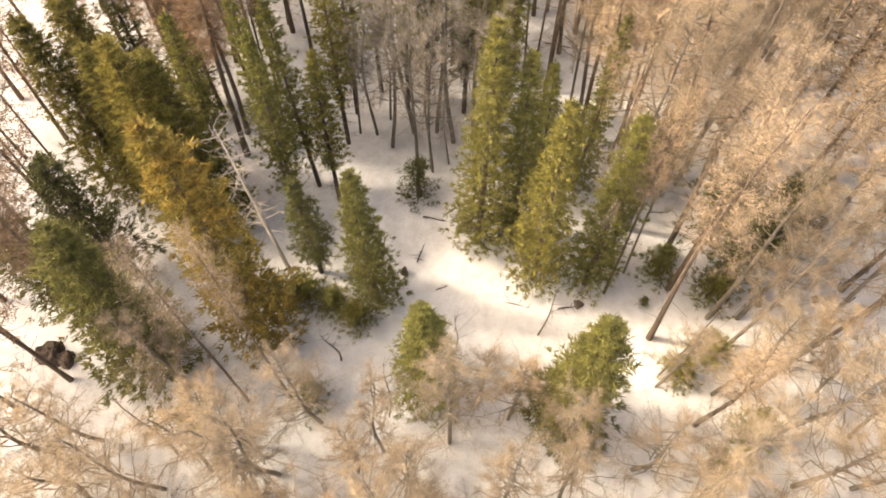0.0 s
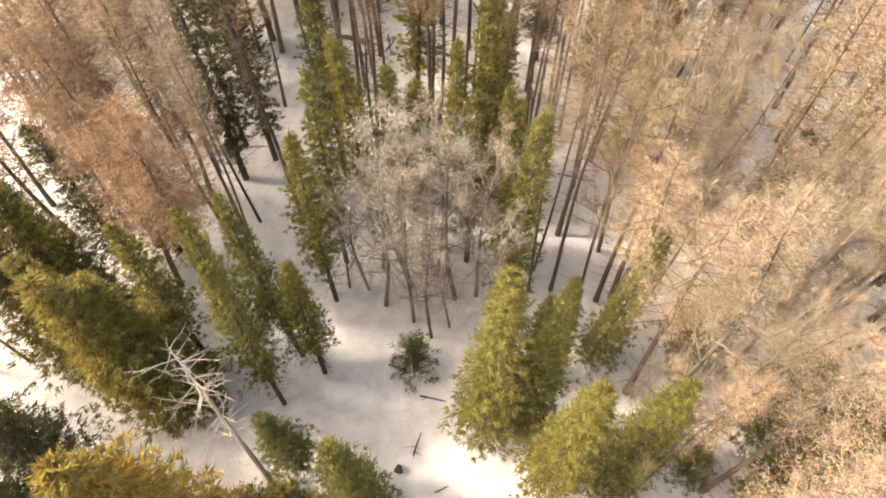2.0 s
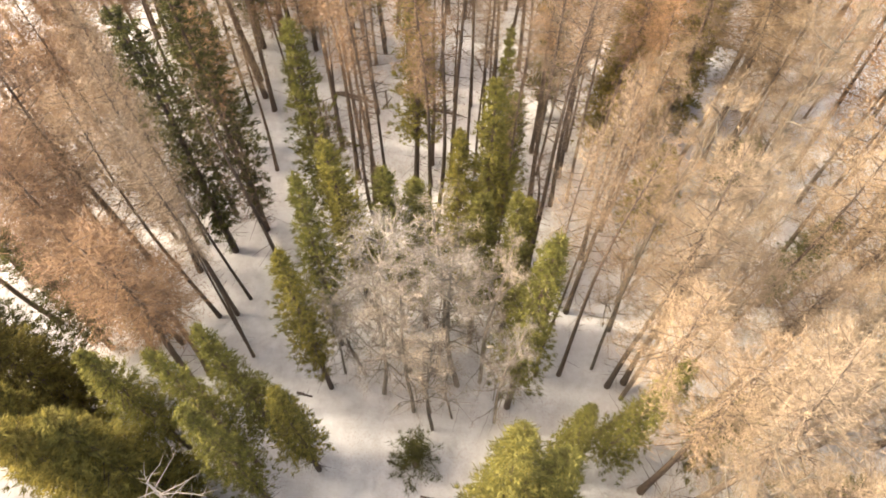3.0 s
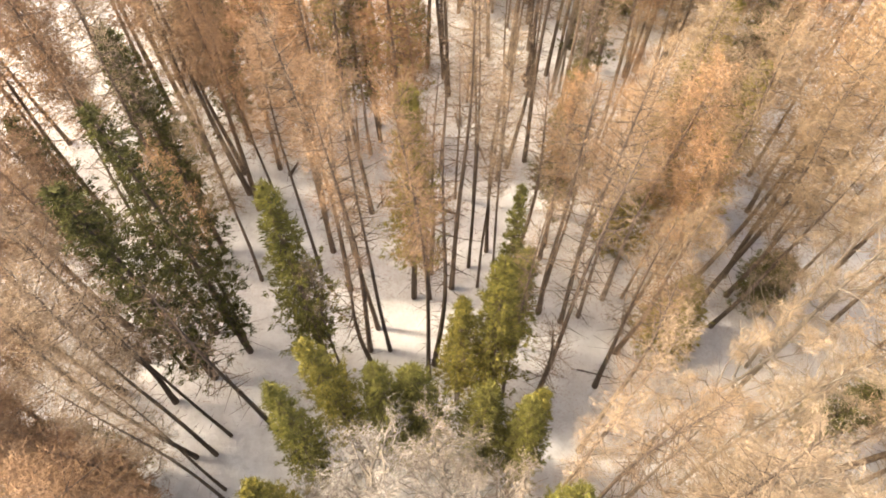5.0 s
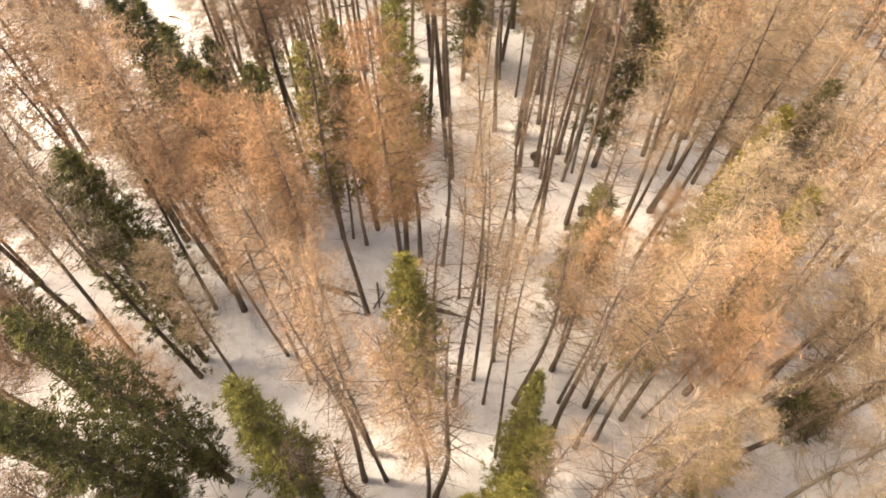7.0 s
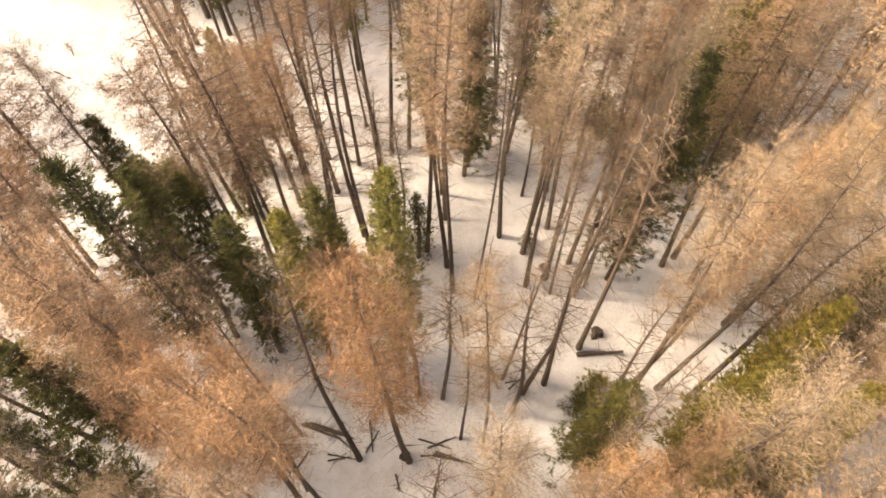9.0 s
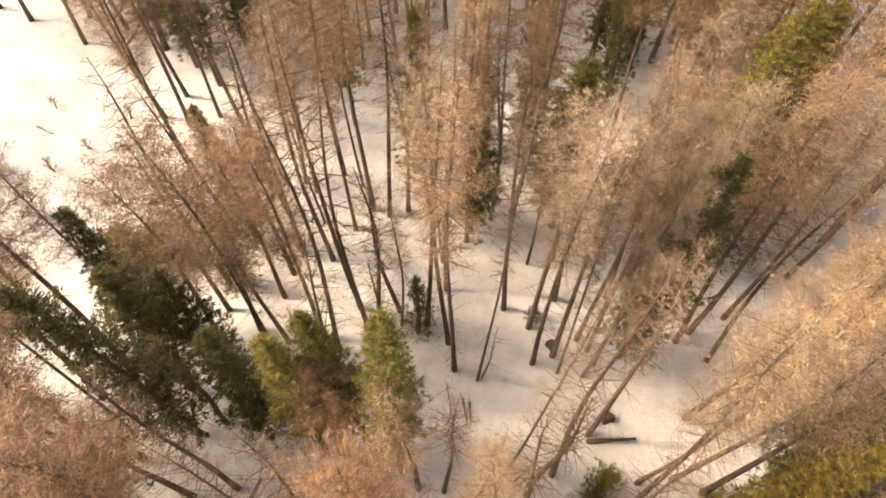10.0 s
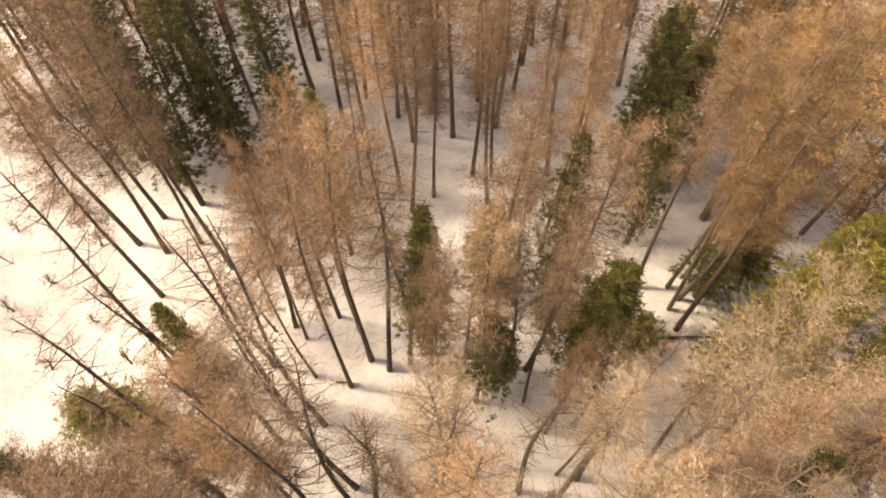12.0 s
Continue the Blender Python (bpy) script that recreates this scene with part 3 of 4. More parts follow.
LARCH_BROWN += [(-19.8, 12.2, 17.9, 0.86), (-27.4, 13.2, 16.6, 0.83), (-22.2, 13.7, 17, 0.58), (-37.1, 13.9, 18, 0.81), (-25, 14, 14.7, 0.81), (-41.3, 14.3, 18.4, 1.1), (-17.6, 14.3, 17.7, 0.88), (-33.7, 14.4, 17, 0.98), (-24.7, 16.8, 18.6, 0.97), (-29.6, 17.2, 16.3, 0.94), (-37, 17.6, 16.3, 0.96), (-21.9, 18.6, 15.5, 1.03), (-32.3, 19.2, 15.3, 0.89), (-41.8, 20.2, 17, 0.89), (-38.1, 20.9, 18.2, 1.03), (-21.8, 21, 14.9, 0.99), (-35, 22.4, 15.1, 0.85), (-24.1, 23.7, 17.5, 0.52), (-22.4, 24.3, 16.7, 0.53), (-37.5, 25.4, 16, 1.06)]
LARCH_BROWN += [(-21.3, 25.7, 16.5, 0.53), (-12.4, 27, 17.4, 1.3), (-29.5, 27.3, 14.9, 1.1), (-24.2, 28.3, 14.6, 0.9), (-12.6, 28.7, 13.5, 1.18), (-15, 28.8, 15.1, 1.13), (-31.7, 29.6, 15.7, 0.92), (-39.8, 29.6, 17.7, 0.83), (-14.4, 30.5, 18.9, 0.96), (-16.8, 31.5, 18, 1.16), (-21.4, 31.7, 17.3, 1.01), (-18.9, 32.7, 15.7, 0.86), (-37.3, 33.9, 15.8, 0.91), (-23.8, 34.3, 18, 0.95), (-18.4, 35, 13.6, 1.3), (-14.2, 35, 12, 1.06), (-40.8, 35, 15.3, 1.05), (-17, 35.5, 19.5, 1.17), (-22.3, 36.4, 15.6, 0.95), (-14, 36.8, 20.3, 0.61)]
LARCH_BROWN += [(-28.2, 36.8, 16.1, 0.85), (-32.2, 37.1, 17.7, 0.92), (-16, 37.2, 20.9, 0.6), (-38.8, 38, 17, 0.9), (-41.9, 39.2, 14.8, 1), (-24.4, 39.9, 16.6, 0.97), (-36.6, 40.2, 16.3, 1.09), (-17.6, 41, 14.2, 0.99), (-20.8, 41.1, 14.8, 0.86), (-31.4, 41.4, 16.1, 0.94), (-18.8, 42.4, 17.5, 0.69), (-38.7, 42.7, 18.8, 1.05), (7.9, 43.5, 16.5, 0.54), (-23.3, 44, 15.7, 1), (-16.9, 44.4, 20.5, 0.84), (-8.5, 44.4, 18.5, 0.6), (-33, 44.9, 16.7, 0.85), (-17.8, 47.8, 16.4, 0.87), (-11.9, 48.2, 19.6, 1.16), (-29.6, 48.4, 18.5, 0.99)]
LARCH_BROWN += [(-23.1, 48.8, 16.4, 0.83), (-42, 49.1, 14.9, 0.91), (-20.1, 49.4, 16.6, 0.77), (-33.6, 49.4, 18.8, 1.08), (4.1, 50.2, 14.7, 0.38), (-37.6, 51.2, 17.3, 0.88), (-31.1, 51.2, 16.6, 1.02), (-27.8, 51.3, 15, 0.91), (-15.2, 51.6, 20.4, 1.17), (-21.4, 51.8, 15.1, 0.85), (-18.7, 52.2, 14.3, 1.07), (-11.4, 53.4, 12.6, 0.38), (-4.1, 53.7, 18.9, 0.38), (-20.3, 53.9, 19.9, 1.01), (-32.5, 54.8, 15.5, 0.89), (-24.5, 55.4, 15.8, 0.88), (-28.6, 55.4, 18.9, 0.95), (6, 56, 21.3, 0.52), (-8.5, 56.1, 20.9, 0.95)]
LARCH_BROWN += [(-17.8, 57.2, 21.4, 1.06), (7.7, 57.2, 20.7, 0.79), (-5.8, 57.4, 20.9, 0.38), (-11.9, 57.5, 17.1, 1.05), (-39.7, 57.8, 18.1, 1.02), (-8.6, 57.9, 13.7, 0.38), (-22.7, 58.1, 17.2, 1), (-6.8, 58.2, 17, 0.9), (-25.9, 58.4, 19, 0.84), (-4.2, 58.5, 20, 0.38), (-10.2, 58.6, 15, 1), (-15.9, 59, 17.1, 0.7), (-35.2, 59.1, 15.7, 0.85), (-12.1, 59.8, 15.4, 0.38), (-29.6, 59.8, 16.4, 0.82), (6.2, 60.3, 17.5, 0.38), (-12.3, 61.5, 18.4, 0.38), (-39.4, 61.6, 15.4, 1.09), (-8.7, 62.1, 13.3, 1), (4.8, 62.6, 12.6, 0.57)]
LARCH_BROWN += [(-0.1, 62.8, 19.8, 0.62), (-6.5, 63, 20.8, 0.38), (-35.6, 63.2, 17.4, 0.95), (-8.2, 63.3, 19.8, 0.38), (3.8, 64.2, 18.8, 0.58), (-13.7, 64.6, 13.5, 0.38), (28.3, 64.8, 16.6, 0.89), (-12.3, 64.9, 21.2, 0.38), (18.6, 64.9, 15.7, 0.93), (-37.7, 64.9, 18.6, 0.88), (-5.3, 65.1, 21.4, 0.74), (4, 66, 20.8, 0.93), (-9.4, 66.2, 15.8, 0.38), (24.9, 66.2, 19, 0.93), (-34.6, 66.3, 15.9, 0.94), (2.1, 66.5, 20.8, 0.95), (29.3, 67.2, 18.3, 0.86), (-7.9, 67.8, 17.3, 0.54), (37.2, 68.4, 15.9, 0.91), (-8.6, 68.5, 13.3, 0.8)]
LARCH_BROWN += [(-6.2, 69.1, 17.6, 0.77), (-40.2, 69.1, 18.9, 0.97), (12.3, 69.6, 21.1, 0.78), (25, 69.6, 15.7, 1.03), (3.5, 69.8, 19.5, 0.7), (-16.4, 70.4, 17.1, 0.91), (30, 70.9, 18.8, 0.97), (10.5, 71, 19.5, 0.81), (27.3, 71.4, 17.3, 1.03), (13.5, 71.6, 19.3, 0.95), (-36.2, 71.7, 16.5, 1.09), (-12.7, 72.3, 20.4, 0.93), (-39, 72.5, 18.1, 0.88), (5.2, 73.1, 19.7, 0.78), (36.2, 73.1, 18.4, 0.94), (-16.7, 73.3, 14.4, 1), (26, 73.6, 17.5, 0.83), (-34.1, 73.7, 16.2, 1.09), (-14.8, 73.9, 19.1, 0.78), (38.6, 75.3, 16.3, 0.81)]
LARCH_BROWN += [(-17.3, 75.7, 18.2, 0.92), (-40, 75.8, 15.4, 0.97), (29.9, 75.9, 17.1, 0.91), (24.1, 75.9, 18.6, 0.99), (-2.3, 76.1, 17.9, 0.84), (6.6, 76.6, 17.6, 0.8), (2.3, 76.7, 14.7, 0.85), (-1, 77.2, 14.2, 0.73), (-5.5, 77.9, 17.3, 0.54), (41.4, 78, 17, 0.89), (1.4, 78.8, 17.3, 0.89), (6.1, 78.8, 18.6, 0.98), (30, 79.3, 16.3, 0.9), (22.9, 79.4, 18.8, 0.82), (-5.1, 80.6, 18, 0.81), (-41.9, 80.7, 15, 0.96), (-37, 81.3, 16.5, 1.07), (-2.3, 81.5, 15.2, 1.07), (-22.6, 81.9, 18.8, 1.07), (-19.5, 81.9, 19, 0.82)]
LARCH_BROWN += [(14.3, 82, 17.5, 0.94), (26.8, 82.4, 17.4, 0.99), (8.5, 82.7, 18.1, 0.82), (-29.9, 83, 15.6, 1.04), (-12.3, 83, 17.9, 0.95), (-25.6, 83.2, 18.7, 1.06), (12.3, 83.3, 14.7, 0.98), (-3.4, 83.5, 16.6, 0.91), (-35.7, 83.5, 14.8, 1), (6.1, 83.5, 18.7, 0.88), (-7.1, 83.5, 17.4, 0.87), (-19.3, 83.8, 18.6, 0.92), (-21.4, 84.1, 16, 1.09), (-32.5, 84.3, 16.5, 1.07), (-39.8, 84.4, 18, 1.03), (-23.6, 84.7, 14.5, 0.8), (33.9, 84.7, 17.9, 0.81), (29.3, 84.8, 18.9, 1.02), (-27.9, 84.8, 18.6, 1.05), (1.9, 85, 18.7, 0.95)]
LARCH_BROWN += [(9.2, 85, 17.5, 0.88), (-5.6, 85.2, 15.6, 0.84), (26.2, 85.6, 18.5, 0.81), (4.3, 85.8, 16.3, 0.86), (-2.1, 85.9, 15.9, 1.08), (-9.3, 86, 14.7, 1.06), (-34, 86.3, 18.3, 0.84), (23.2, 86.5, 17.1, 0.99), (-19.2, 86.6, 15.9, 1.09), (7.2, 86.7, 16.5, 0.88), (-38.5, 86.8, 14.8, 1.02), (32.7, 87.1, 18.8, 1.02), (-24.5, 87.1, 15.9, 0.98), (-3.8, 87.2, 15.2, 0.98), (-14.6, 87.5, 15.9, 0.99), (9.8, 87.7, 17.1, 0.93), (-0.9, 87.8, 15.1, 1.08), (5, 88.2, 15.4, 0.94), (27.2, 88.6, 18.4, 0.91), (2.6, 88.7, 15.9, 1.06)]
LARCH_BROWN += [(-9.1, 88.7, 15, 1.07), (-27, 88.8, 16.3, 1.01), (-20.4, 89.3, 17.8, 0.99), (-29.7, 89.4, 18.2, 0.89), (-34.1, 89.4, 17.8, 1.07), (-37.9, 89.5, 17.7, 1.08), (-13, 89.5, 18.9, 1.05), (-24, 89.7, 16, 1.08), (-15.3, 90.5, 14.8, 1.05), (9.3, 90.6, 17.9, 0.88), (-1.5, 90.6, 18.2, 0.86), (-7.2, 91.1, 16.6, 1.05), (-18, 91.2, 18.2, 0.87), (-21.1, 91.5, 16.2, 0.98), (7.4, 91.6, 18.8, 1.02), (29.8, 91.8, 17.3, 0.8), (-28.3, 91.8, 17.6, 1.06), (26.6, 92, 14.8, 0.9), (-5, 92.2, 15.3, 1.1), (-10.5, 92.3, 18.3, 1.1)]
LARCH_BROWN += [(-14, 92.4, 15.2, 1.04), (-36.6, 92.6, 18.8, 0.98), (23.1, 92.7, 18.5, 1.04), (40.7, 92.8, 17.6, 0.89), (3.8, 92.8, 17.4, 0.9), (-26, 93, 18.6, 1.04), (-23.2, 93.1, 17.5, 0.87), (5.8, 93.3, 17.5, 0.81), (-18.9, 93.4, 17.3, 0.83), (-12.4, 93.5, 14.8, 0.8), (-21.2, 93.8, 18.8, 1.01), (18.4, 94.1, 15.1, 0.83), (-30.3, 94.3, 16.9, 0.95), (-0.4, 94.4, 18, 0.93), (-24.9, 94.8, 16.1, 1.05), (21.5, 94.8, 15.4, 0.83), (28.2, 94.8, 17.9, 0.97), (-5.7, 95, 18.1, 1.03), (-2.3, 96, 16.5, 0.88), (4.2, 96.1, 16.1, 1.04)]
LARCH_BROWN += [(14.7, 96.3, 15.9, 0.96), (-13.1, 96.5, 18.8, 0.85), (39.9, 96.5, 15.9, 0.95), (-10.5, 96.7, 16.3, 1.07), (-35.8, 96.7, 18.3, 0.86), (-19.5, 96.8, 18.5, 1.08), (0.1, 97, 17.7, 1.03), (19.7, 97.1, 15.9, 1.04), (-16.4, 97.1, 18.2, 0.93), (-22.1, 97.1, 18.4, 0.88), (7.5, 97.2, 18.9, 0.89), (-7.5, 97.4, 16.8, 0.94), (-14.5, 98.2, 17.7, 0.9), (-2.4, 98.4, 15.9, 1.04), (25.3, 98.7, 18.2, 0.98), (4.6, 98.7, 18.7, 0.92), (-20.4, 98.7, 15.7, 0.89), (-23.6, 99.1, 16.1, 0.92), (1.5, 99.2, 15.9, 0.82), (-16.9, 99.5, 19, 0.89)]
LARCH_BROWN += [(22.7, 99.5, 14.6, 0.98), (-37.2, 99.7, 18.1, 1), (-28.3, 99.9, 17.1, 0.88), (19.5, 99.9, 14.7, 1.01), (7.9, 100.4, 15.8, 0.96), (-10.1, 100.4, 15.4, 1.09), (-7.7, 100.5, 16.6, 1.03), (37.3, 100.6, 17.5, 0.89), (-0.6, 100.6, 14.6, 0.93), (-18.9, 100.7, 15.2, 1.07), (29.1, 100.7, 15.3, 0.83), (10.6, 100.7, 18.7, 0.96), (-39.4, 100.8, 16.6, 1.03), (-3.6, 100.9, 19, 1.07), (-24.6, 101.5, 15.4, 1.09), (6.2, 101.7, 16.1, 0.86), (17.8, 102, 17.9, 0.94), (-13.3, 102.3, 15.9, 1.05), (40.6, 102.4, 18.9, 0.86), (-35.2, 102.5, 15.4, 0.84)]
LARCH_BROWN += [(-8.7, 102.6, 16.3, 0.86), (9.1, 102.6, 15.4, 0.92), (-29.3, 102.8, 18.6, 0.85), (-6, 102.9, 17.9, 0.82), (-16.8, 103.1, 18.2, 1.07), (11, 103.5, 15, 0.9), (-1.6, 103.7, 16.3, 0.97)]
LARCH_GOLD = []
LARCH_GOLD += [(9.4, 37.6, 15.1, 1.02), (28, 38.6, 14.9, 0.86), (14.9, 39.1, 16.6, 0.89), (14.5, 40.5, 17, 1.2), (25.2, 40.9, 17.1, 0.99), (16.2, 41, 18.4, 0.93), (40.1, 41, 17.6, 1.06), (14.6, 42.1, 21.1, 0.93), (12.6, 42.2, 18.9, 1.15), (-10.5, 42.2, 15, 0.7), (16.3, 42.2, 21.2, 0.98), (28.4, 42.5, 16.5, 1.03), (10.5, 44.9, 18, 1.2), (21.8, 45.8, 16.9, 0.56), (28.2, 45.8, 15.7, 0.96), (1.9, 47.4, 20.5, 0.62), (15.6, 48, 17.7, 1.02), (39.4, 48.1, 18.5, 0.98), (8.9, 49.1, 21.6, 0.97), (19.4, 49.4, 17.6, 0.81)]
LARCH_GOLD += [(22.6, 49.7, 18.5, 1.05), (12.7, 49.8, 18.7, 1.04), (11.2, 50.4, 20.5, 0.89), (28.4, 50.6, 16.5, 0.85), (5.3, 50.7, 21.6, 0.38), (31.8, 50.9, 14.9, 1.02), (16.3, 51.3, 16.2, 0.88), (40.7, 52.8, 15, 0.88), (12.4, 53.5, 16.5, 1.2), (15.5, 54, 17.5, 1.2), (35.6, 55.4, 16.8, 0.82), (15.4, 55.6, 21.1, 0.78), (14.1, 56.6, 17.3, 0.38), (18.4, 56.9, 14.8, 0.95), (38.9, 57.1, 18.7, 0.88), (13.4, 58.3, 18.6, 1.1), (21.8, 58.9, 18.7, 0.91), (32.6, 59.4, 17.3, 1.1), (23.5, 61.4, 14.7, 0.93), (19.7, 61.7, 16.5, 0.94)]
LARCH_GOLD += [(25.7, 63.4, 18.4, 0.82), (1.3, 64.2, 18.2, 0.85), (34.4, 65.8, 14.6, 1.09), (22.6, 67, 16.8, 0.91), (21.8, 69.1, 16.7, 0.91), (14.4, 72.1, 20.7, 0.71), (27, 78.6, 16.8, 1.09), (12.3, 81, 14.6, 0.9), (23.2, 81.5, 17.2, 0.89), (35.7, 82, 17.9, 0.89), (30, 82.1, 14.8, 0.91), (39.4, 83, 18.5, 1.08), (11.5, 86.3, 16, 1.01), (41.3, 86.5, 15.6, 0.82), (38.8, 86.8, 15.3, 0.96), (36.7, 88.6, 18.1, 0.96), (15.5, 89.5, 14.6, 0.98), (24, 90.2, 18.9, 0.96), (19.1, 90.5, 17.2, 0.9), (31.6, 96.8, 15.5, 1.01)]
LARCH_GOLD += [(22.5, 97.1, 14.7, 0.82), (10.1, 97.3, 17.9, 1.04), (34.5, 97.5, 18.9, 0.94), (17.2, 98.6, 17.6, 0.92), (20.9, 102.8, 18.9, 0.84), (33.3, 103.4, 15.3, 0.86), (29.9, 103.7, 17.6, 0.99)]
LARCH_THIN = []
LARCH_THIN += [(6.2, 28.6, 20.5, 0.77), (4.9, 35.1, 21.3, 0.94), (3.1, 35.1, 19.2, 0.58), (-5.3, 36.3, 13.2, 0.54), (-2.9, 37.8, 21, 0.73), (6.6, 39.4, 20.9, 0.89), (5.4, 40, 18.4, 1.01), (-0.7, 40.9, 16.9, 0.55), (-5.3, 41.5, 20.5, 0.96), (5.9, 41.7, 17.1, 0.58), (3.6, 41.7, 16.6, 0.89), (2, 41.7, 17.1, 0.55), (2.6, 44, 14.4, 0.78), (6.1, 44.3, 21.4, 0.54), (0.8, 47.8, 12.4, 0.54), (-7.4, 48.1, 19.4, 0.55), (-0.1, 49.9, 13.4, 0.77), (-1.4, 50.1, 15.6, 0.98), (3.1, 51, 20.5, 0.53), (-5.4, 51.8, 17.1, 0.51)]
LARCH_THIN += [(7.3, 52.7, 20.8, 0.38), (1.7, 55.6, 20.8, 0.51), (5.8, 56.9, 20.9, 1.01), (0.2, 57.7, 21.6, 0.38), (7.2, 57.9, 21.1, 0.9), (-4.7, 59.9, 23, 0.95), (5.2, 60.5, 13.5, 0.56)]
BARE_GREY = []
BARE_GREY += [(-0.6, 25.6, 13, 0.75), (2.6, 26, 13.5, 0.75), (0.4, 26.2, 7.9, 0.45), (-0.7, 26.5, 10.1, 0.52), (-1.6, 26.6, 15, 0.85), (-3.2, 27.6, 15.5, 0.95), (0.7, 28, 15.8, 1.2), (1.9, 28.2, 15.5, 0.9), (-4.2, 28.6, 10.5, 0.75), (-5.3, 28.7, 9.5, 0.53), (-1.8, 28.8, 16.4, 1.35), (-0.4, 28.8, 16, 1), (-3.4, 29.9, 8.9, 0.61), (2.9, 66.2, 15, 0.9), (-10.6, 67.4, 7, 0.6), (-9.6, 68.2, 7.5, 0.6)]
BARE_BROAD = []
BARE_BROAD += [(-5, -9, 9.5, 0.81), (32.3, -9, 8.4, 0.96), (-21.3, -8.7, 10.7, 0.86), (-33.1, -8.7, 11.2, 0.94), (10, -8.6, 11.2, 0.86), (27.8, -8.6, 10.2, 1.02), (37.6, -8.5, 10.4, 1.02), (-40.3, -8.4, 10.6, 1.1), (-13.2, -8.4, 10.7, 0.92), (-1.9, -8.3, 10.7, 0.82), (7.4, -8, 10.3, 1), (-8.5, -7.9, 9.8, 1.01), (-16.9, -7.8, 11.2, 0.9), (-36.5, -7.7, 10, 1.06), (-28.2, -7.7, 10.5, 0.86), (16.7, -7.7, 10.1, 0.87), (13.8, -7.6, 10.2, 1), (19.5, -7.4, 8.1, 0.97), (-23.6, -6.9, 11.2, 0.9), (-19.4, -6.8, 9.1, 0.89)]
BARE_BROAD += [(4.4, -6.6, 8, 0.83), (35, -6.5, 10.8, 1.01), (-11.4, -6.3, 8.3, 1.07), (-4.8, -6.3, 9.6, 0.92), (1, -6.1, 10.4, 0.94), (-13.9, -6.1, 11.3, 0.81), (30.6, -5.9, 10.4, 0.82), (-31.8, -5.6, 10, 1), (22.1, -5.4, 11.9, 0.8), (9.8, -5.1, 8.2, 0.94), (13.8, -4.9, 8.2, 0.81), (26.7, -4.8, 11, 1.02), (-23.5, -4.6, 9.7, 0.91), (-37.4, -4.5, 11.8, 0.86), (40.6, -4.1, 10.3, 0.83), (-1.3, -3.7, 8.8, 1.03), (-29, -3.6, 11.8, 0.82), (-41.7, -3.5, 8.3, 0.95), (-13.5, -3.3, 11.4, 1.06), (37.4, -3.3, 10.6, 0.85)]
BARE_BROAD += [(2.6, -3.2, 10.1, 0.92), (-20.5, -3, 8.2, 0.85), (-4.9, -2.7, 11.5, 1.02), (11.7, -2.7, 11.5, 0.99), (7.7, -2.6, 8.3, 1.02), (-15, -2.2, 10.9, 1.02), (23.1, -1.8, 8.2, 1.08), (-1.2, -1.6, 8.3, 1.04), (-19, -1.3, 9.8, 1.05), (26.4, -1.2, 11.3, 0.85), (16.3, -1.2, 8.7, 0.99), (-10.6, -1.1, 10.5, 0.8), (-32.9, -1, 11.5, 1.06), (-24, -0.8, 10.9, 1), (40.6, -0.8, 9.8, 0.85), (-6.4, -0.7, 8, 1.1), (2.3, -0.4, 10.6, 0.86), (30.9, -0.3, 8.5, 0.97), (12.9, -0.2, 9.4, 0.98), (9.2, -0.1, 10.3, 1.03)]
BARE_BROAD += [(-3.5, 0.1, 10.1, 0.86), (4.9, 0.2, 9.3, 1.05), (37.6, 0.4, 9.6, 0.95), (-18.2, 0.5, 9.5, 0.92), (-21.3, 0.5, 10.8, 0.85), (-0.5, 0.6, 8.2, 0.83), (18.1, 0.7, 8.7, 0.88), (-11.4, 1, 11.9, 0.86), (-37.9, 1.2, 11.4, 0.87), (15.2, 1.3, 10.3, 0.95), (34.2, 1.5, 11, 0.98), (-6.2, 1.5, 8, 1.01), (-15.9, 1.5, 9.5, 0.92), (6.5, 1.7, 9.8, 0.96), (-28.9, 1.9, 11.7, 0.8), (19.7, 2, 11.8, 1.09), (21.9, 2.2, 8.3, 0.88), (2.6, 2.2, 9.4, 0.99), (-9.6, 2.4, 10.6, 1.06), (10.3, 2.4, 11.5, 0.89)]
BARE_BROAD += [(41.2, 2.5, 9.5, 1.06), (25.8, 2.6, 11.2, 0.81), (-4.4, 2.8, 11.4, 1.07), (-14.2, 2.8, 10.7, 0.9), (16.4, 3, 10.2, 0.83), (-18.1, 3, 9.9, 1.03), (-42, 3, 11.8, 0.85), (30.7, 3.1, 9.1, 0.99), (-24.8, 3.1, 8.8, 0.82), (38.1, 3.5, 10.8, 0.81), (-19.8, 3.6, 9.6, 0.94), (-15.9, 3.7, 11.2, 0.86), (7.2, 3.9, 8.4, 1.07), (13.9, 4, 9.2, 0.92), (20.8, 4.3, 11.2, 0.86), (23.8, 4.3, 11.2, 1.03), (-7.5, 4.4, 8.8, 0.93), (-0.4, 4.4, 8, 0.98), (-11.7, 4.5, 9.6, 0.81), (-2.9, 4.8, 10.9, 0.96)]
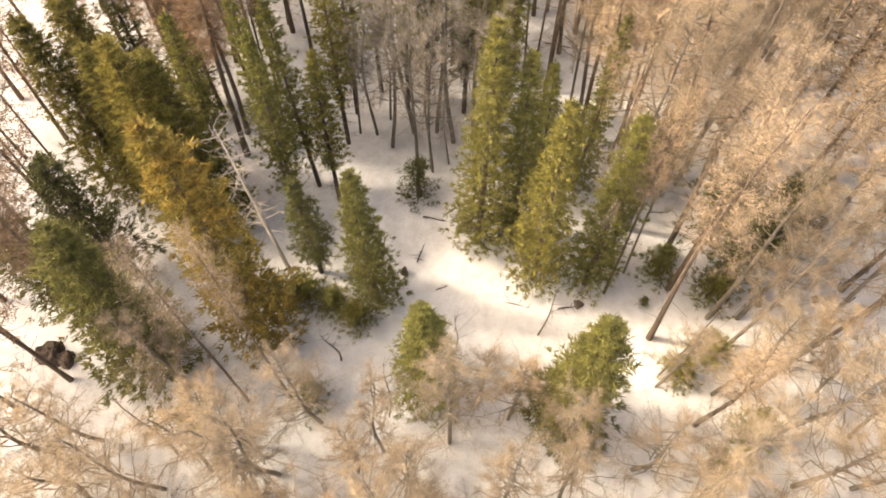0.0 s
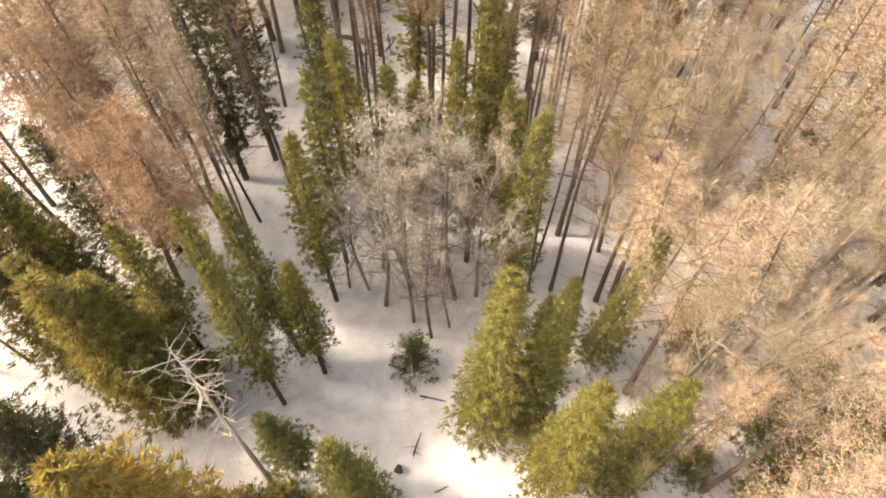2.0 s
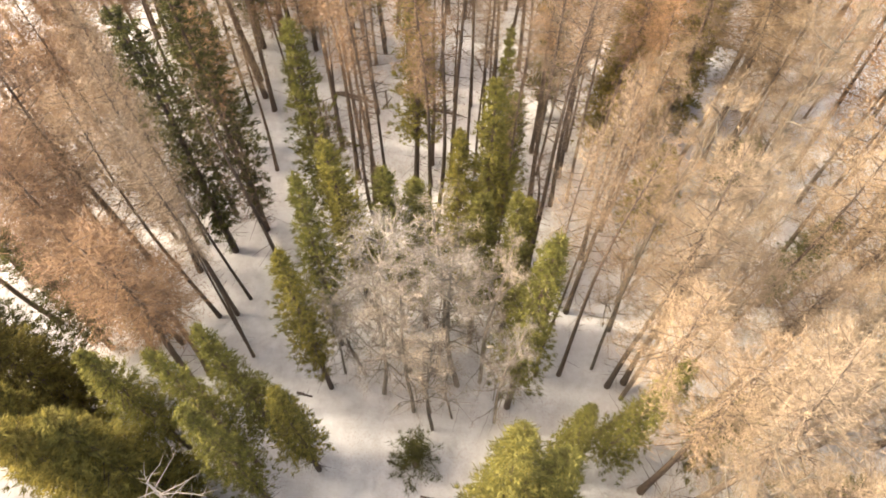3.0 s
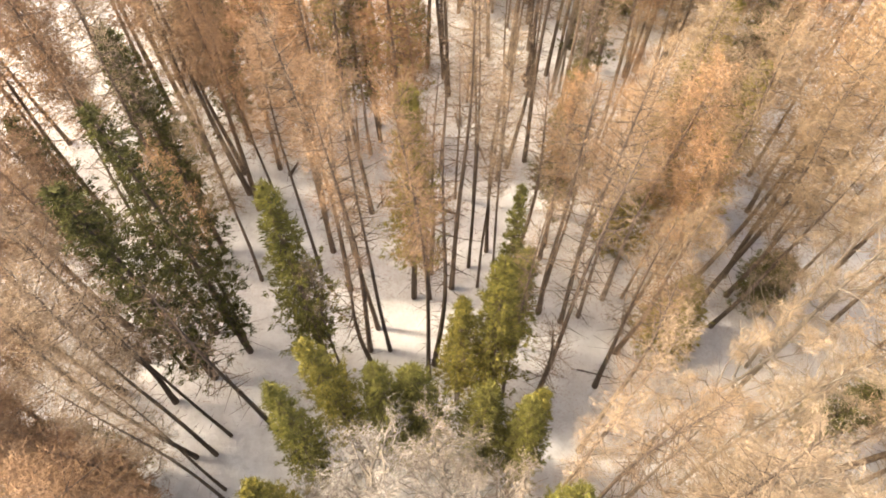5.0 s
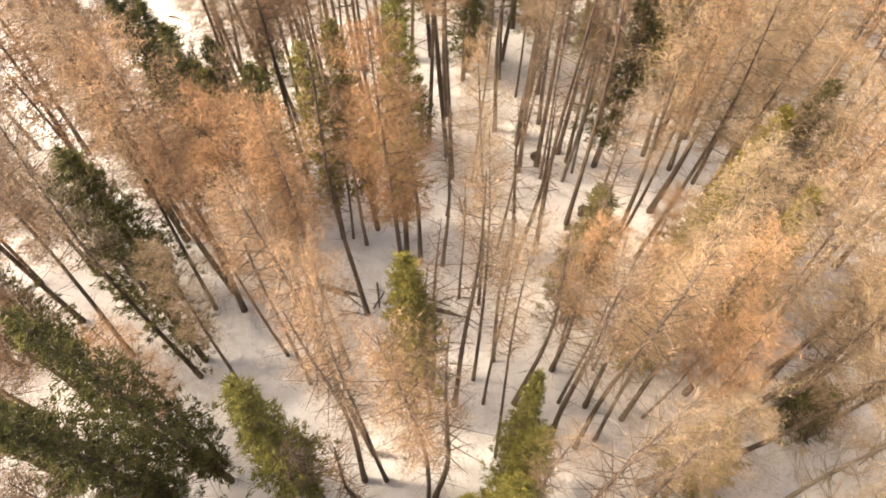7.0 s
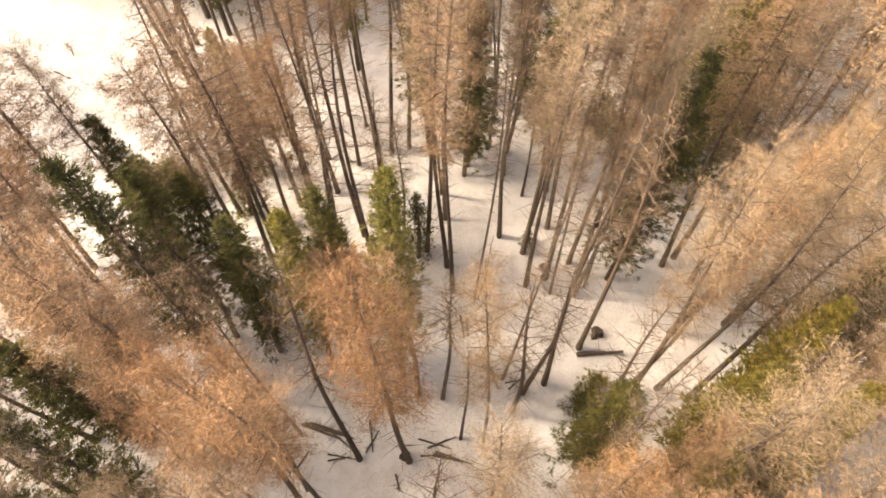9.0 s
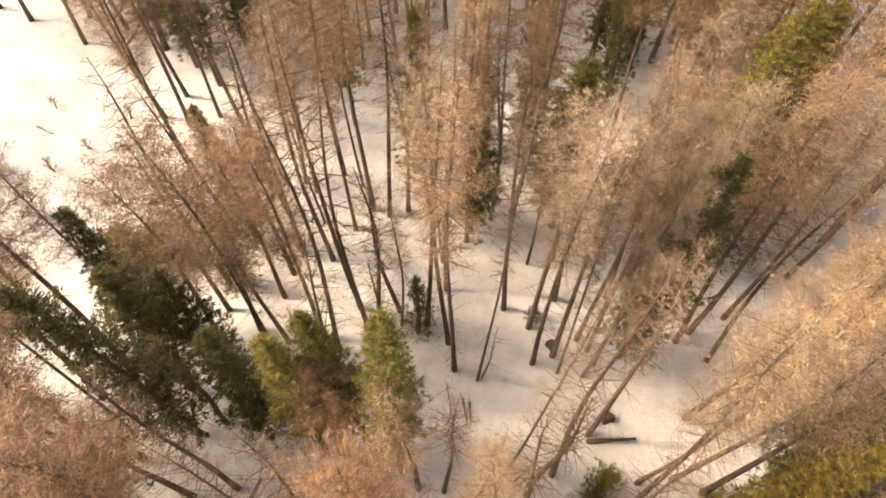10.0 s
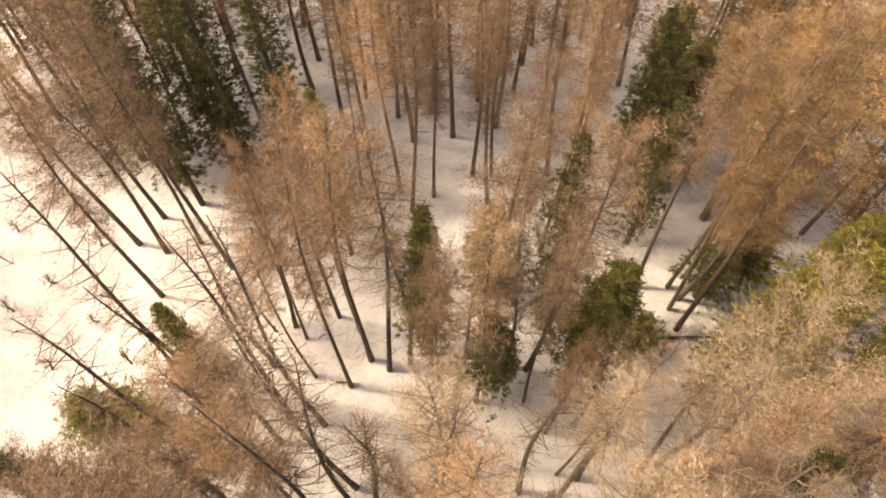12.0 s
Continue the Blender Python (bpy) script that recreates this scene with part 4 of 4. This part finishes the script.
BARE_BROAD += [(11.6, 5.2, 9.3, 0.93), (-32.9, 5.4, 8.4, 0.88), (-21.5, 5.6, 8.3, 1.01), (-16.8, 5.7, 7.2, 1.08), (41.2, 5.7, 11.4, 1), (-36.2, 5.7, 10.7, 1.01), (-24.4, 5.7, 9, 0.84), (3, 5.8, 10.4, 0.87), (-39.5, 5.9, 9.7, 0.83), (5.6, 6, 8.5, 0.81), (25.9, 6.3, 8.1, 0.87), (-1.3, 6.4, 8.1, 0.87), (20, 6.5, 11.4, 0.9), (17.1, 6.6, 10.2, 0.97), (-13.7, 6.6, 11.4, 0.85), (-9.6, 6.6, 10.8, 1.06), (-8.2, 7.3, 10.7, 1.03), (13.6, 7.3, 11.3, 1.07), (-4.3, 7.4, 8.3, 0.82), (9.4, 7.5, 8.1, 0.94)]
BARE_BROAD += [(-30.2, 7.5, 8.4, 1.08), (33.8, 7.5, 9, 0.96), (-11.6, 7.5, 8.4, 0.83), (5.3, 8.2, 9.5, 0.86), (-19.4, 8.3, 7.3, 0.98), (-3, 8.4, 11.5, 0.67), (-24.1, 8.5, 11.6, 1.02), (-9.9, 8.7, 9.5, 1), (0.3, 8.8, 12.5, 0.88), (30.9, 8.9, 9.9, 0.96), (23.8, 9, 10.4, 0.98), (-17.4, 9, 8.5, 0.85), (20.6, 9, 9.4, 0.92), (-40.7, 9.1, 9.1, 0.87), (16.9, 9.2, 11.5, 1.06), (-27.2, 9.6, 11.1, 0.87), (-6.3, 9.9, 11.1, 0.84), (3.3, 10, 7.7, 0.83), (-32.1, 10.1, 9.5, 0.8), (1.7, 10.7, 8.4, 0.76)]
BARE_BROAD += [(-22.3, 10.7, 11.2, 0.99), (-35.7, 10.7, 10.8, 0.95), (18.8, 10.8, 9.7, 0.75), (-13.1, 10.9, 10.5, 0.82), (14.1, 11.3, 10.7, 0.94), (38, 11.3, 9, 0.82), (25.8, 11.4, 9.9, 1.03), (16.2, 11.5, 10.3, 1.03), (34.3, 11.6, 8.2, 0.8), (11.2, 11.7, 8.2, 0.66), (41.6, 11.8, 10.6, 0.86), (15.5, 14.1, 15.4, 0.87), (20.6, 14.8, 14.9, 0.97), (23.3, 15.7, 18.9, 1.04), (31, 16, 18.2, 0.99), (28.1, 17.5, 18.9, 0.84), (21.1, 17.8, 17, 0.52), (40, 18.2, 16.9, 0.9), (10.4, 18.5, 20.8, 0.54), (9.7, 19.4, 18.9, 1)]
BARE_BROAD += [(29.7, 20.2, 14.8, 0.99), (34.3, 21.4, 17, 1.01), (21.7, 23, 15.9, 0.98), (15.1, 23.2, 19.4, 1), (17.2, 23.9, 17.9, 1.01), (41.1, 25.3, 16, 0.82), (29.1, 25.7, 17.2, 0.8), (9.3, 27.2, 20.8, 1.01), (15.9, 27.3, 18.8, 0.97), (34.7, 27.3, 17.5, 1.05), (8, 28.9, 18.5, 0.71), (11.7, 30.6, 18.5, 0.74), (9.2, 31.1, 20.4, 1.01), (35.6, 31.3, 17.2, 0.95), (14.7, 31.6, 16.6, 0.94), (28.3, 32.2, 14.6, 0.81), (20.8, 34.2, 18.7, 1.01), (14.5, 34.5, 20.1, 1), (40.5, 34.7, 17.2, 0.98), (30.8, 36.2, 16.1, 0.98)]
BARE_BROAD += [(16.4, 36.7, 17.3, 0.87), (34, 36.8, 16.3, 0.99), (25.1, 36.9, 17.6, 1.03), (7.3, 55.8, 20.6, 0.89), (8, 56.4, 19, 0.7), (24.8, 16.9, 15.7, 0.97), (16.3, 15.6, 16.4, 1.06), (20.2, 28.2, 16.3, 1.02), (27.7, 22.9, 14.8, 1.11), (25.9, 18.7, 15.1, 1.18), (27.4, 19.8, 17.3, 1.01), (14.7, 15.7, 14.6, 1.18), (27.4, 15.4, 17, 1.07), (26.5, 32.4, 16.2, 1.15), (23, 19.1, 15.2, 1.18), (14.6, 24.9, 17.8, 1.16), (18.9, 27.5, 16.5, 1.03)]


SPRUCE_LABEL = {
    "slim": "slender green spruce with dense drooping boughs, standing in snow",
    "clear": "slender green spruce with a dense crown over dead lower twigs",
    "gold": "broad yellow-green spruce lit by the sun, standing in snow",
    "bronze": "broad spruce turned golden bronze, standing beside a snowy clearing",
    "ragged": "dark green spruce with thin ragged boughs over a bare lower trunk",
}
for kind, rows in (("slim", SPRUCE_SLIM), ("clear", SPRUCE_CLEAR), ("gold", SPRUCE_GOLD), ("bronze", [(-9.6, 14.6, 18.2, 1.6)]), ("ragged", SPRUCE_RAGGED)):
    protos = []
    for k in range(4):
        if kind == "ragged":
            pieces = spruce_pieces(30 + k, whorls=24, around=7, low=0.15, full=0.82, taper=0.62, sprays=15, tufts=7, reach=1.5, leafy=0.9, sag=0.22)
        elif kind == "clear":
            pieces = spruce_pieces(40 + k, whorls=22, around=8, low=0.26, full=0.9, taper=0.72, reach=1.4)
        elif kind in ("gold", "bronze"):
            pieces = spruce_pieces(20 + k, leafy=1.08)
        else:
            pieces = spruce_pieces(10 + k)
        protos.append(tree("spruce_tree", pieces, BARK_DARK, NEEDLES[kind], SPRUCE_LABEL[kind], "spruce tree", kind + " spruces"))
    plant(rows, protos, 15.0, rnd)

LARCH_LABEL = {
    "tan": "leafless larch with pale tan twigs and a bare dark trunk",
    "orange": "leafless larch with a rusty orange haze of fine twigs",
    "brown": "leafless larch with reddish brown twigs on a dark trunk",
    "gold": "leafless larch with golden yellow twigs in sunlight",
    "thin": "slender leafless larch with a thin see-through crown of pale twigs",
    "ember": "leafless larch with a dense reddish orange crown",
    "rust": "broad rusty orange larch with a dense low crown",
}
CROWN = {
    "tan": dict(reach=2.0, bare=0.56, broad=1.15, per_limb=66),
    "orange": dict(reach=2.0, bare=0.58, broad=1.3, per_limb=84),
    "brown": dict(reach=2.1, bare=0.50, broad=1.45, per_limb=112),
    "gold": dict(reach=2.2, bare=0.50, broad=1.2, per_limb=104),
    "thin": dict(reach=1.8, bare=0.56, broad=0.9, per_limb=38),
    "ember": dict(reach=2.0, bare=0.50, broad=1.35, per_limb=130),
    "rust": dict(reach=2.2, bare=0.48, broad=1.5, per_limb=110),
}
WOODS = []
sparse_rows = []
for colour, rows in (("tan", LARCH_TAN), ("orange", LARCH_ORANGE), ("brown", LARCH_BROWN), ("gold", LARCH_GOLD), ("thin", LARCH_THIN), ("ember", LARCH_EMBER), ("rust", LARCH_RUST)):
    WOODS += [("larch", colour, row) for row in rows if not near(row)]
    sparse_rows += [(x, y, h, 0.95) for x, y, h, w in filter(near, rows) if w < 0.45]
    protos = [tree("larch_tree", larch_pieces(50 + 7 * k + len(colour), **CROWN[colour]), BARK, TWIGS[colour], LARCH_LABEL[colour], "larch tree", colour + " larches") for k in range(4)]
    plant([row for row in rows if near(row) and row[3] >= 0.45], protos, 18.0, rnd)
protos = [tree("larch_tree", larch_pieces(80 + k, per_limb=20, limbs=44, reach=1.6), BARK, TWIGS["brown"], "thin larch with sparse bare twigs and a dark trunk", "larch tree", "sparse larches") for k in range(3)]
plant(sparse_rows, protos, 18.0, rnd)

WOODS += [("broadleaf", "broad", row) for row in BARE_BROAD if not near(row)] + [("broadleaf", "grey", row) for row in BARE_GREY if not near(row)]
protos = [tree("bare_tree", broadleaf_pieces(90 + k, twigs=38, broad=1.05), BARK_GREY, TWIGS["grey"], "leafless broadleaf tree with grey trunk and pale grey twigs", "bare tree", "grey bare trees") for k in range(3)]
plant([row for row in BARE_GREY if near(row)], protos, 15.0, rnd)
protos = [tree("bare_tree", broadleaf_pieces(110 + k, twigs=84, reach=2.3, low=0.25, limbs=26, broad=0.95), BARK_GREY, TWIGS["broad"], "leafless broadleaf tree with grey curved limbs and tan twigs", "bare tree", "tan bare trees") for k in range(4)]
plant([row for row in BARE_BROAD if near(row)], protos, 15.0, rnd)


def woods(rows):
    """The uncounted rest of the wood on both sides, joined."""
    shades = ["tan", "orange", "brown", "gold", "thin", "rust", "grey", "broad"]
    kinds = {"larch": [larch_pieces(200 + k, bare=0.38, limbs=46, per_limb=40, broad=4.4, reach=2.7) for k in range(3)],
             "broadleaf": [broadleaf_pieces(210 + k, limbs=20, twigs=22, broad=4.0, low=0.25, reach=2.5) for k in range(3)]}
    flat = {key: [(joined(w), joined(f)) for w, f in items] for key, items in kinds.items()}
    vs, fs, ms, at = [], [], [], 0
    for kind, shade, (x, y, h, w) in rows:
        a = rnd.uniform(0, 6.28)
        turn = np.array([[math.cos(a), -math.sin(a), 0], [math.sin(a), math.cos(a), 0], [0, 0, 1]])
        size = np.array([w, w, h / (18.0 if kind == "larch" else 15.0)])
        wood_leaf = flat[kind][rnd.randrange(3)]
        for (v, f), slot in zip(wood_leaf, (0 if kind == "larch" else 1, 2 + shades.index(shade))):
            vs.append((v * size) @ turn.T + np.array([x, y, 0]))
            fs.append(f + at)
            ms.append(np.full(len(f), slot))
            at += len(v)
    v, f, ms = np.concatenate(vs), np.concatenate(fs), np.concatenate(ms)
    me = bpy.data.meshes.new("woods")
    me.vertices.add(len(v))
    me.vertices.foreach_set("co", v.ravel())
    me.loops.add(len(f) * 3)
    me.loops.foreach_set("vertex_index", f.ravel())
    me.polygons.add(len(f))
    me.polygons.foreach_set("loop_start", np.arange(len(f)) * 3)
    for m in (BARK, BARK_GREY, *(TWIGS[c] for c in shades)):
        me.materials.append(m)
    me.polygons.foreach_set("material_index", ms)
    me.update(calc_edges=True)
    me.validate()
    tagged(new("woods", me), "leafless larch and broadleaf woods on snow, tan and rusty", "woods", kind="stuff")


woods([row for row in WOODS if abs(row[2][0]) < 37 and row[2][1] < 99])


# ---- undergrowth, fallen wood and stumps ----
YOUNG = [(-1.44, 23.8, 3.3, 1.2), (11.2, 16.5, 0.8, 0.35), (6.9, 49.3, 1.9, 0.9), (4.9, 59.2, 1.4, 0.5), (-8.8, 16.4, 3.2, 1.2), (-1.5, 58.4, 6.5, 0.9)]
BUSH = [(12.2, 18.4, 3.0, 1.0), (15.0, 17.0, 2.4, 1.05), (-4.7, 15.4, 2.3, 0.9), (-6.0, 16.4, 1.9, 0.9), (-7.6, 17.0, 2.2, 1.0), (-6.7, 11.0, 3.4, 0.8), (-12.6, 9.6, 3.2, 0.8), (14.0, 13.4, 2.6, 1.0), (12.4, 12.4, 2.2, 0.9),
        (15.2, 9.2, 3.6, 1.0), (13.4, 7.2, 4.5, 0.8), (-17.9, 62.9, 2.8, 1.3), (-16.4, 63.6, 2.2, 1.1), (7.6, 50.2, 2.6, 0.7), (-11.6, 61.4, 4.0, 0.9), (-9.9, 27.6, 1.8, 0.7), (9.8, 67.3, 3.6, 1.3), (16.9, 71.6, 4.2, 1.2), (-18.4, 63.4, 2.6, 1.2), (-15.4, 62.8, 2.4, 1.1)]
protos = [tree("young_spruce", spruce_pieces(300 + k, height=3.0, reach=1.15, whorls=10, around=7, tufts=7, leafy=0.62, full=0.8), BARK_DARK, NEEDLES["ragged"], "small dark young spruce growing out of snow", "young spruce", "young spruces") for k in range(2)]
plant(YOUNG, protos, 3.0, rnd)
protos = [tree("evergreen_bush", spruce_pieces(310 + k, height=3.0, reach=1.3, whorls=11, around=8, leafy=0.8, full=0.75), BARK_DARK, NEEDLES["slim"], "low bushy green conifer at the clearing's edge", "bush", "evergreen bushes") for k in range(3)]
plant(BUSH, protos, 3.0, rnd)


SHRUB = [(-17.2, 66.3, 1.3, 0.5), (-19.6, 68.8, 1.0, 0.45), (-15.6, 67.9, 1.5, 0.5), (-21.4, 66.0, 1.2, 0.5), (-22.6, 71.2, 1.1, 0.45), (-19.0, 64.6, 1.4, 0.55), (-24.5, 69.4, 1.2, 0.5), (-14.4, 66.0, 1.1, 0.4), (-20.6, 73.6, 1.3, 0.5), (-25.8, 74.6, 1.0, 0.45)]
protos = [tree("bare_shrub", broadleaf_pieces(330 + k, height=2.0, reach=0.9, limbs=12, twigs=10, low=0.08), BARK, TWIGS["brown"], "low bare brown shrub poking out of sunlit snow", "shrub", "bare shrubs") for k in range(2)]
plant(SHRUB, protos, 2.0, rnd)


def dead_tree(x, y, top, label):
    """A silvered standing dead tree with stiff bare branches."""
    r = np.random.default_rng(7)
    q = np.linspace(-0.04, 1, 9)
    line = np.stack([top[0] * q, top[1] * q, top[2] * q], 1)
    wood = [tube(line, 0.13 * (1 - q.clip(0, 1)) ** 0.8 + 0.02, 8)]
    for k in range(56):
        h = r.uniform(0.38, 1.0)
        a = np.array([np.interp(h, q, line[:, i]) for i in range(3)])
        az, long = k * 2.4, r.uniform(0.8, 2.6) * (1.25 - 0.6 * h)
        way = np.array([math.cos(az), math.sin(az), r.uniform(0.0, 0.6)])
        mid, end = a + way * long * 0.5 + r.normal(size=3) * 0.08, a + way * long + r.normal(size=3) * 0.15
        wood.append(tube([a, mid, end], [0.024, 0.015, 0.005], 4))
        for c in range(4):
            b = mid + (end - mid) * r.uniform(-0.6, 1)
            wood.append(tube([b, b + (way * 0.5 + r.normal(size=3) * 0.5) * r.uniform(0.3, 0.7)], [0.012, 0.004], 3))
    ob = tagged(new("dead_tree"), label, "dead tree")
    ob.location = (x, y, 0)
    part("trunk", mesh("trunk", wood, DEADWOOD), ob)


dead_tree(-8.2, 17.6, (-2.5, 3.4, 10.2), "leaning silvered dead tree with stiff bare branches")


def pole(x, y, top, radius, label):
    """A thin leaning dead stem."""
    r = np.random.default_rng(int(abs(x * 31 + y * 7)))
    q = np.linspace(-0.05, 1, 8)
    line = np.stack([top[0] * q + 0.12 * np.sin(q * 5), top[1] * q + 0.1 * np.sin(q * 4 + 1), top[2] * q], 1)
    wood = [tube(line, radius * (1 - 0.8 * q.clip(0, 1)), 6)]
    for k in range(14):
        h = r.uniform(0.2, 1)
        a = np.array([np.interp(h, q, line[:, i]) for i in range(3)])
        wood.append(tube([a, a + r.normal(size=3) * np.array([0.5, 0.5, 0.3])], [0.012, 0.003], 3))
    ob = tagged(new("dead_sapling"), label, "dead sapling", "thin dead saplings")
    ob.location = (x, y, 0)
    part("trunk", mesh("trunk", wood, BARK), ob)


for x, y, tx, ty, tz, rad in [(-13.4, 8.2, 0.3, 0.4, 8.6, 0.07), (-2.8, 10.1, 0.4, 0.1, 8.0, 0.05), (-5.5, 13.2, -0.3, -0.2, 4.4, 0.06), (1.9, 55.6, 0.6, 0.2, 7.0, 0.05), (0.1, 53.2, 0.1, -0.2, 7.5, 0.05), (-0.9, 58.8, -0.9, 0.6, 5.0, 0.06),
                              (9.3, 37.7, -0.6, 0.4, 7.0, 0.05), (5.2, 14.6, 0.5, 0.4, 5.5, 0.05), (0.6, 13.6, 0.1, 0.1, 5.0, 0.05), (11.5, 12.3, 1.4, 1.0, 7.5, 0.06)]:
    pole(x, y, (tx, ty, tz), rad, "thin leaning dead sapling with a few bare twigs")


def fallen_log(x1, y1, x2, y2, radius, name="fallen_log", label="dark fallen log lying half sunk in snow", z=0.0):
    r = np.random.default_rng(int(abs(x1 * 13 + y2 * 5)))
    q = np.linspace(0, 1, 9)
    length = math.hypot(x2 - x1, y2 - y1)
    line = np.stack([(x2 - x1) * q, (y2 - y1) * q, z + radius * 0.45 + 0.04 * np.sin(q * 6)], 1)
    wood = [tube(line, radius * (1 - 0.45 * q) * r.uniform(0.9, 1.1, 9), 8)]
    for k in range(int(3 + length * 2)):
        a = line[0] + (line[-1] - line[0]) * r.uniform(0.1, 1)
        wood.append(tube([a, a + np.array([*r.normal(size=2) * 0.35, r.uniform(0.05, 0.4)])], [0.02, 0.005], 3))
    ob = tagged(new(name, mesh(name, wood, BARK_DARK)), label, name.replace("_", " "), name.replace("_", " ") + "s")
    ob.location = (x1, y1, 0)


for row in [(11.4, 67.8, 16.6, 67.95, 0.10), (-6.95, 48.6, -5.0, 48.0, 0.11), (7.15, 52.3, 9.7, 52.45, 0.13), (-7.2, 48.6, -4.6, 47.8, 0.09), (7.2, 36.6, 9.5, 36.0, 0.05), (-9.6, 49.5, -9.2, 50.6, 0.12), (19.6, 55.3, 20.6, 54.8, 0.14)]:
    fallen_log(*row)
for row in [(0.91, 54.60, 1.11, 53.31, 0.06), (2.30, 51.93, 2.84, 50.36, 0.07), (3.38, 50.36, 4.39, 51.22, 0.05), (-0.50, 47.13, 1.34, 46.51, 0.07), (-5.92, 47.02, -4.20, 46.73, 0.04), (-7.35, 48.55, -5.26, 47.78, 0.09), (-3.86, 48.73, -3.65, 47.15, 0.06), (-1.21, 46.91, 0.36, 46.99, 0.05), (-1.35, 47.77, 0.32, 47.28, 0.05), (-2.47, 46.03, -2.22, 45.22, 0.05), (-0.61, 46.94, 0.77, 46.68, 0.07), (-21.28, 72.34, -20.86, 71.97, 0.06), (-9.61, 63.22, -7.56, 63.22, 0.05), (-7.02, 48.59, -5.07, 48.07, 0.07), (-26.68, 73.04, -25.44, 72.41, 0.05), (-0.77, 15.80, 0.49, 15.28, 0.04), (-2.92, 24.05, -1.33, 23.37, 0.04),
            (-5.9, 46.7, -4.8, 46.9, 0.05), (-4.0, 47.1, -3.4, 48.2, 0.05), (1.25, 54.4, 1.3, 53.4, 0.07), (2.5, 51.6, 2.7, 50.8, 0.07), (3.2, 50.7, 4.3, 50.95, 0.05), (-2.3, 45.3, -2.4, 46.0, 0.05), (-0.5, 47.0, 0.9, 46.6, 0.05), (-1.2, 22.3, 0.2, 22.0, 0.05), (-6.0, 48.3, -4.6, 47.2, 0.06),
            (-7.4, 46.3, -6.9, 47.2, 0.06), (-0.9, 47.3, 0.6, 47.9, 0.06), (-7.8, 27.6, -7.0, 27.4, 0.08), (-6.1, 65.3, -4.8, 65.2, 0.04), (6.4, 16.2, 7.6, 16.4, 0.05), (-0.4, 17.4, 0.3, 17.7, 0.04), (-1.5, 19.2, -1.1, 20.4, 0.04), (3.6, 16.6, 4.8, 16.3, 0.04), (-19.9, 70.4, -18.8, 70.1, 0.06)]:
    fallen_log(*row, name="broken_branch", label="dark broken branch lying on the snow")


def stump(x, y, radius, height):
    r = np.random.default_rng(int(abs(x * 17 + y * 3)))
    n = 11
    a = np.arange(n) * 2 * math.pi / n
    rows = []
    for z, k in ((-0.2, 1.5), (0.0, 1.3), (0.25 * height, 1.05), (0.8 * height, 0.95), (height, 0.8), (height * 0.9, 0.35)):
        rad = radius * k * (1 + 0.22 * np.sin(3 * a + x) + r.uniform(-0.12, 0.12, n))
        rows.append(np.stack([rad * np.cos(a), rad * np.sin(a), z + (r.uniform(-0.12, 0.16, n) * height if z > 0 else 0 * a)], 1))
    v = np.concatenate(rows)
    f = [[i * n + j, i * n + (j + 1) % n, (i + 1) * n + (j + 1) % n] for i in range(5) for j in range(n)] + [[i * n + j, (i + 1) * n + (j + 1) % n, (i + 1) * n + j] for i in range(5) for j in range(n)]
    f += [[5 * n, 5 * n + k, 5 * n + k + 1] for k in range(1, n - 1)]
    ob = tagged(new("tree_stump", mesh("tree_stump", [(v, np.array(f))], BARK_DARK)), "dark broken tree stump standing in snow", "tree stump", "tree stumps")
    ob.location = (x, y, 0)


for row in [(8.4, 53.55, 0.27, 0.42), (-2.2, 18.5, 0.16, 0.6), (17.6, 16.6, 0.26, 0.4), (20.9, 16.7, 0.18, 0.3), (-21.2, 13.6, 0.6, 0.7), (-20.3, 13.3, 0.4, 0.5), (-2.0, 46.9, 0.22, 0.55), (5.8, 57.5, 0.3, 0.45), (7.6, 16.5, 0.2, 0.2)]:
    stump(*row)
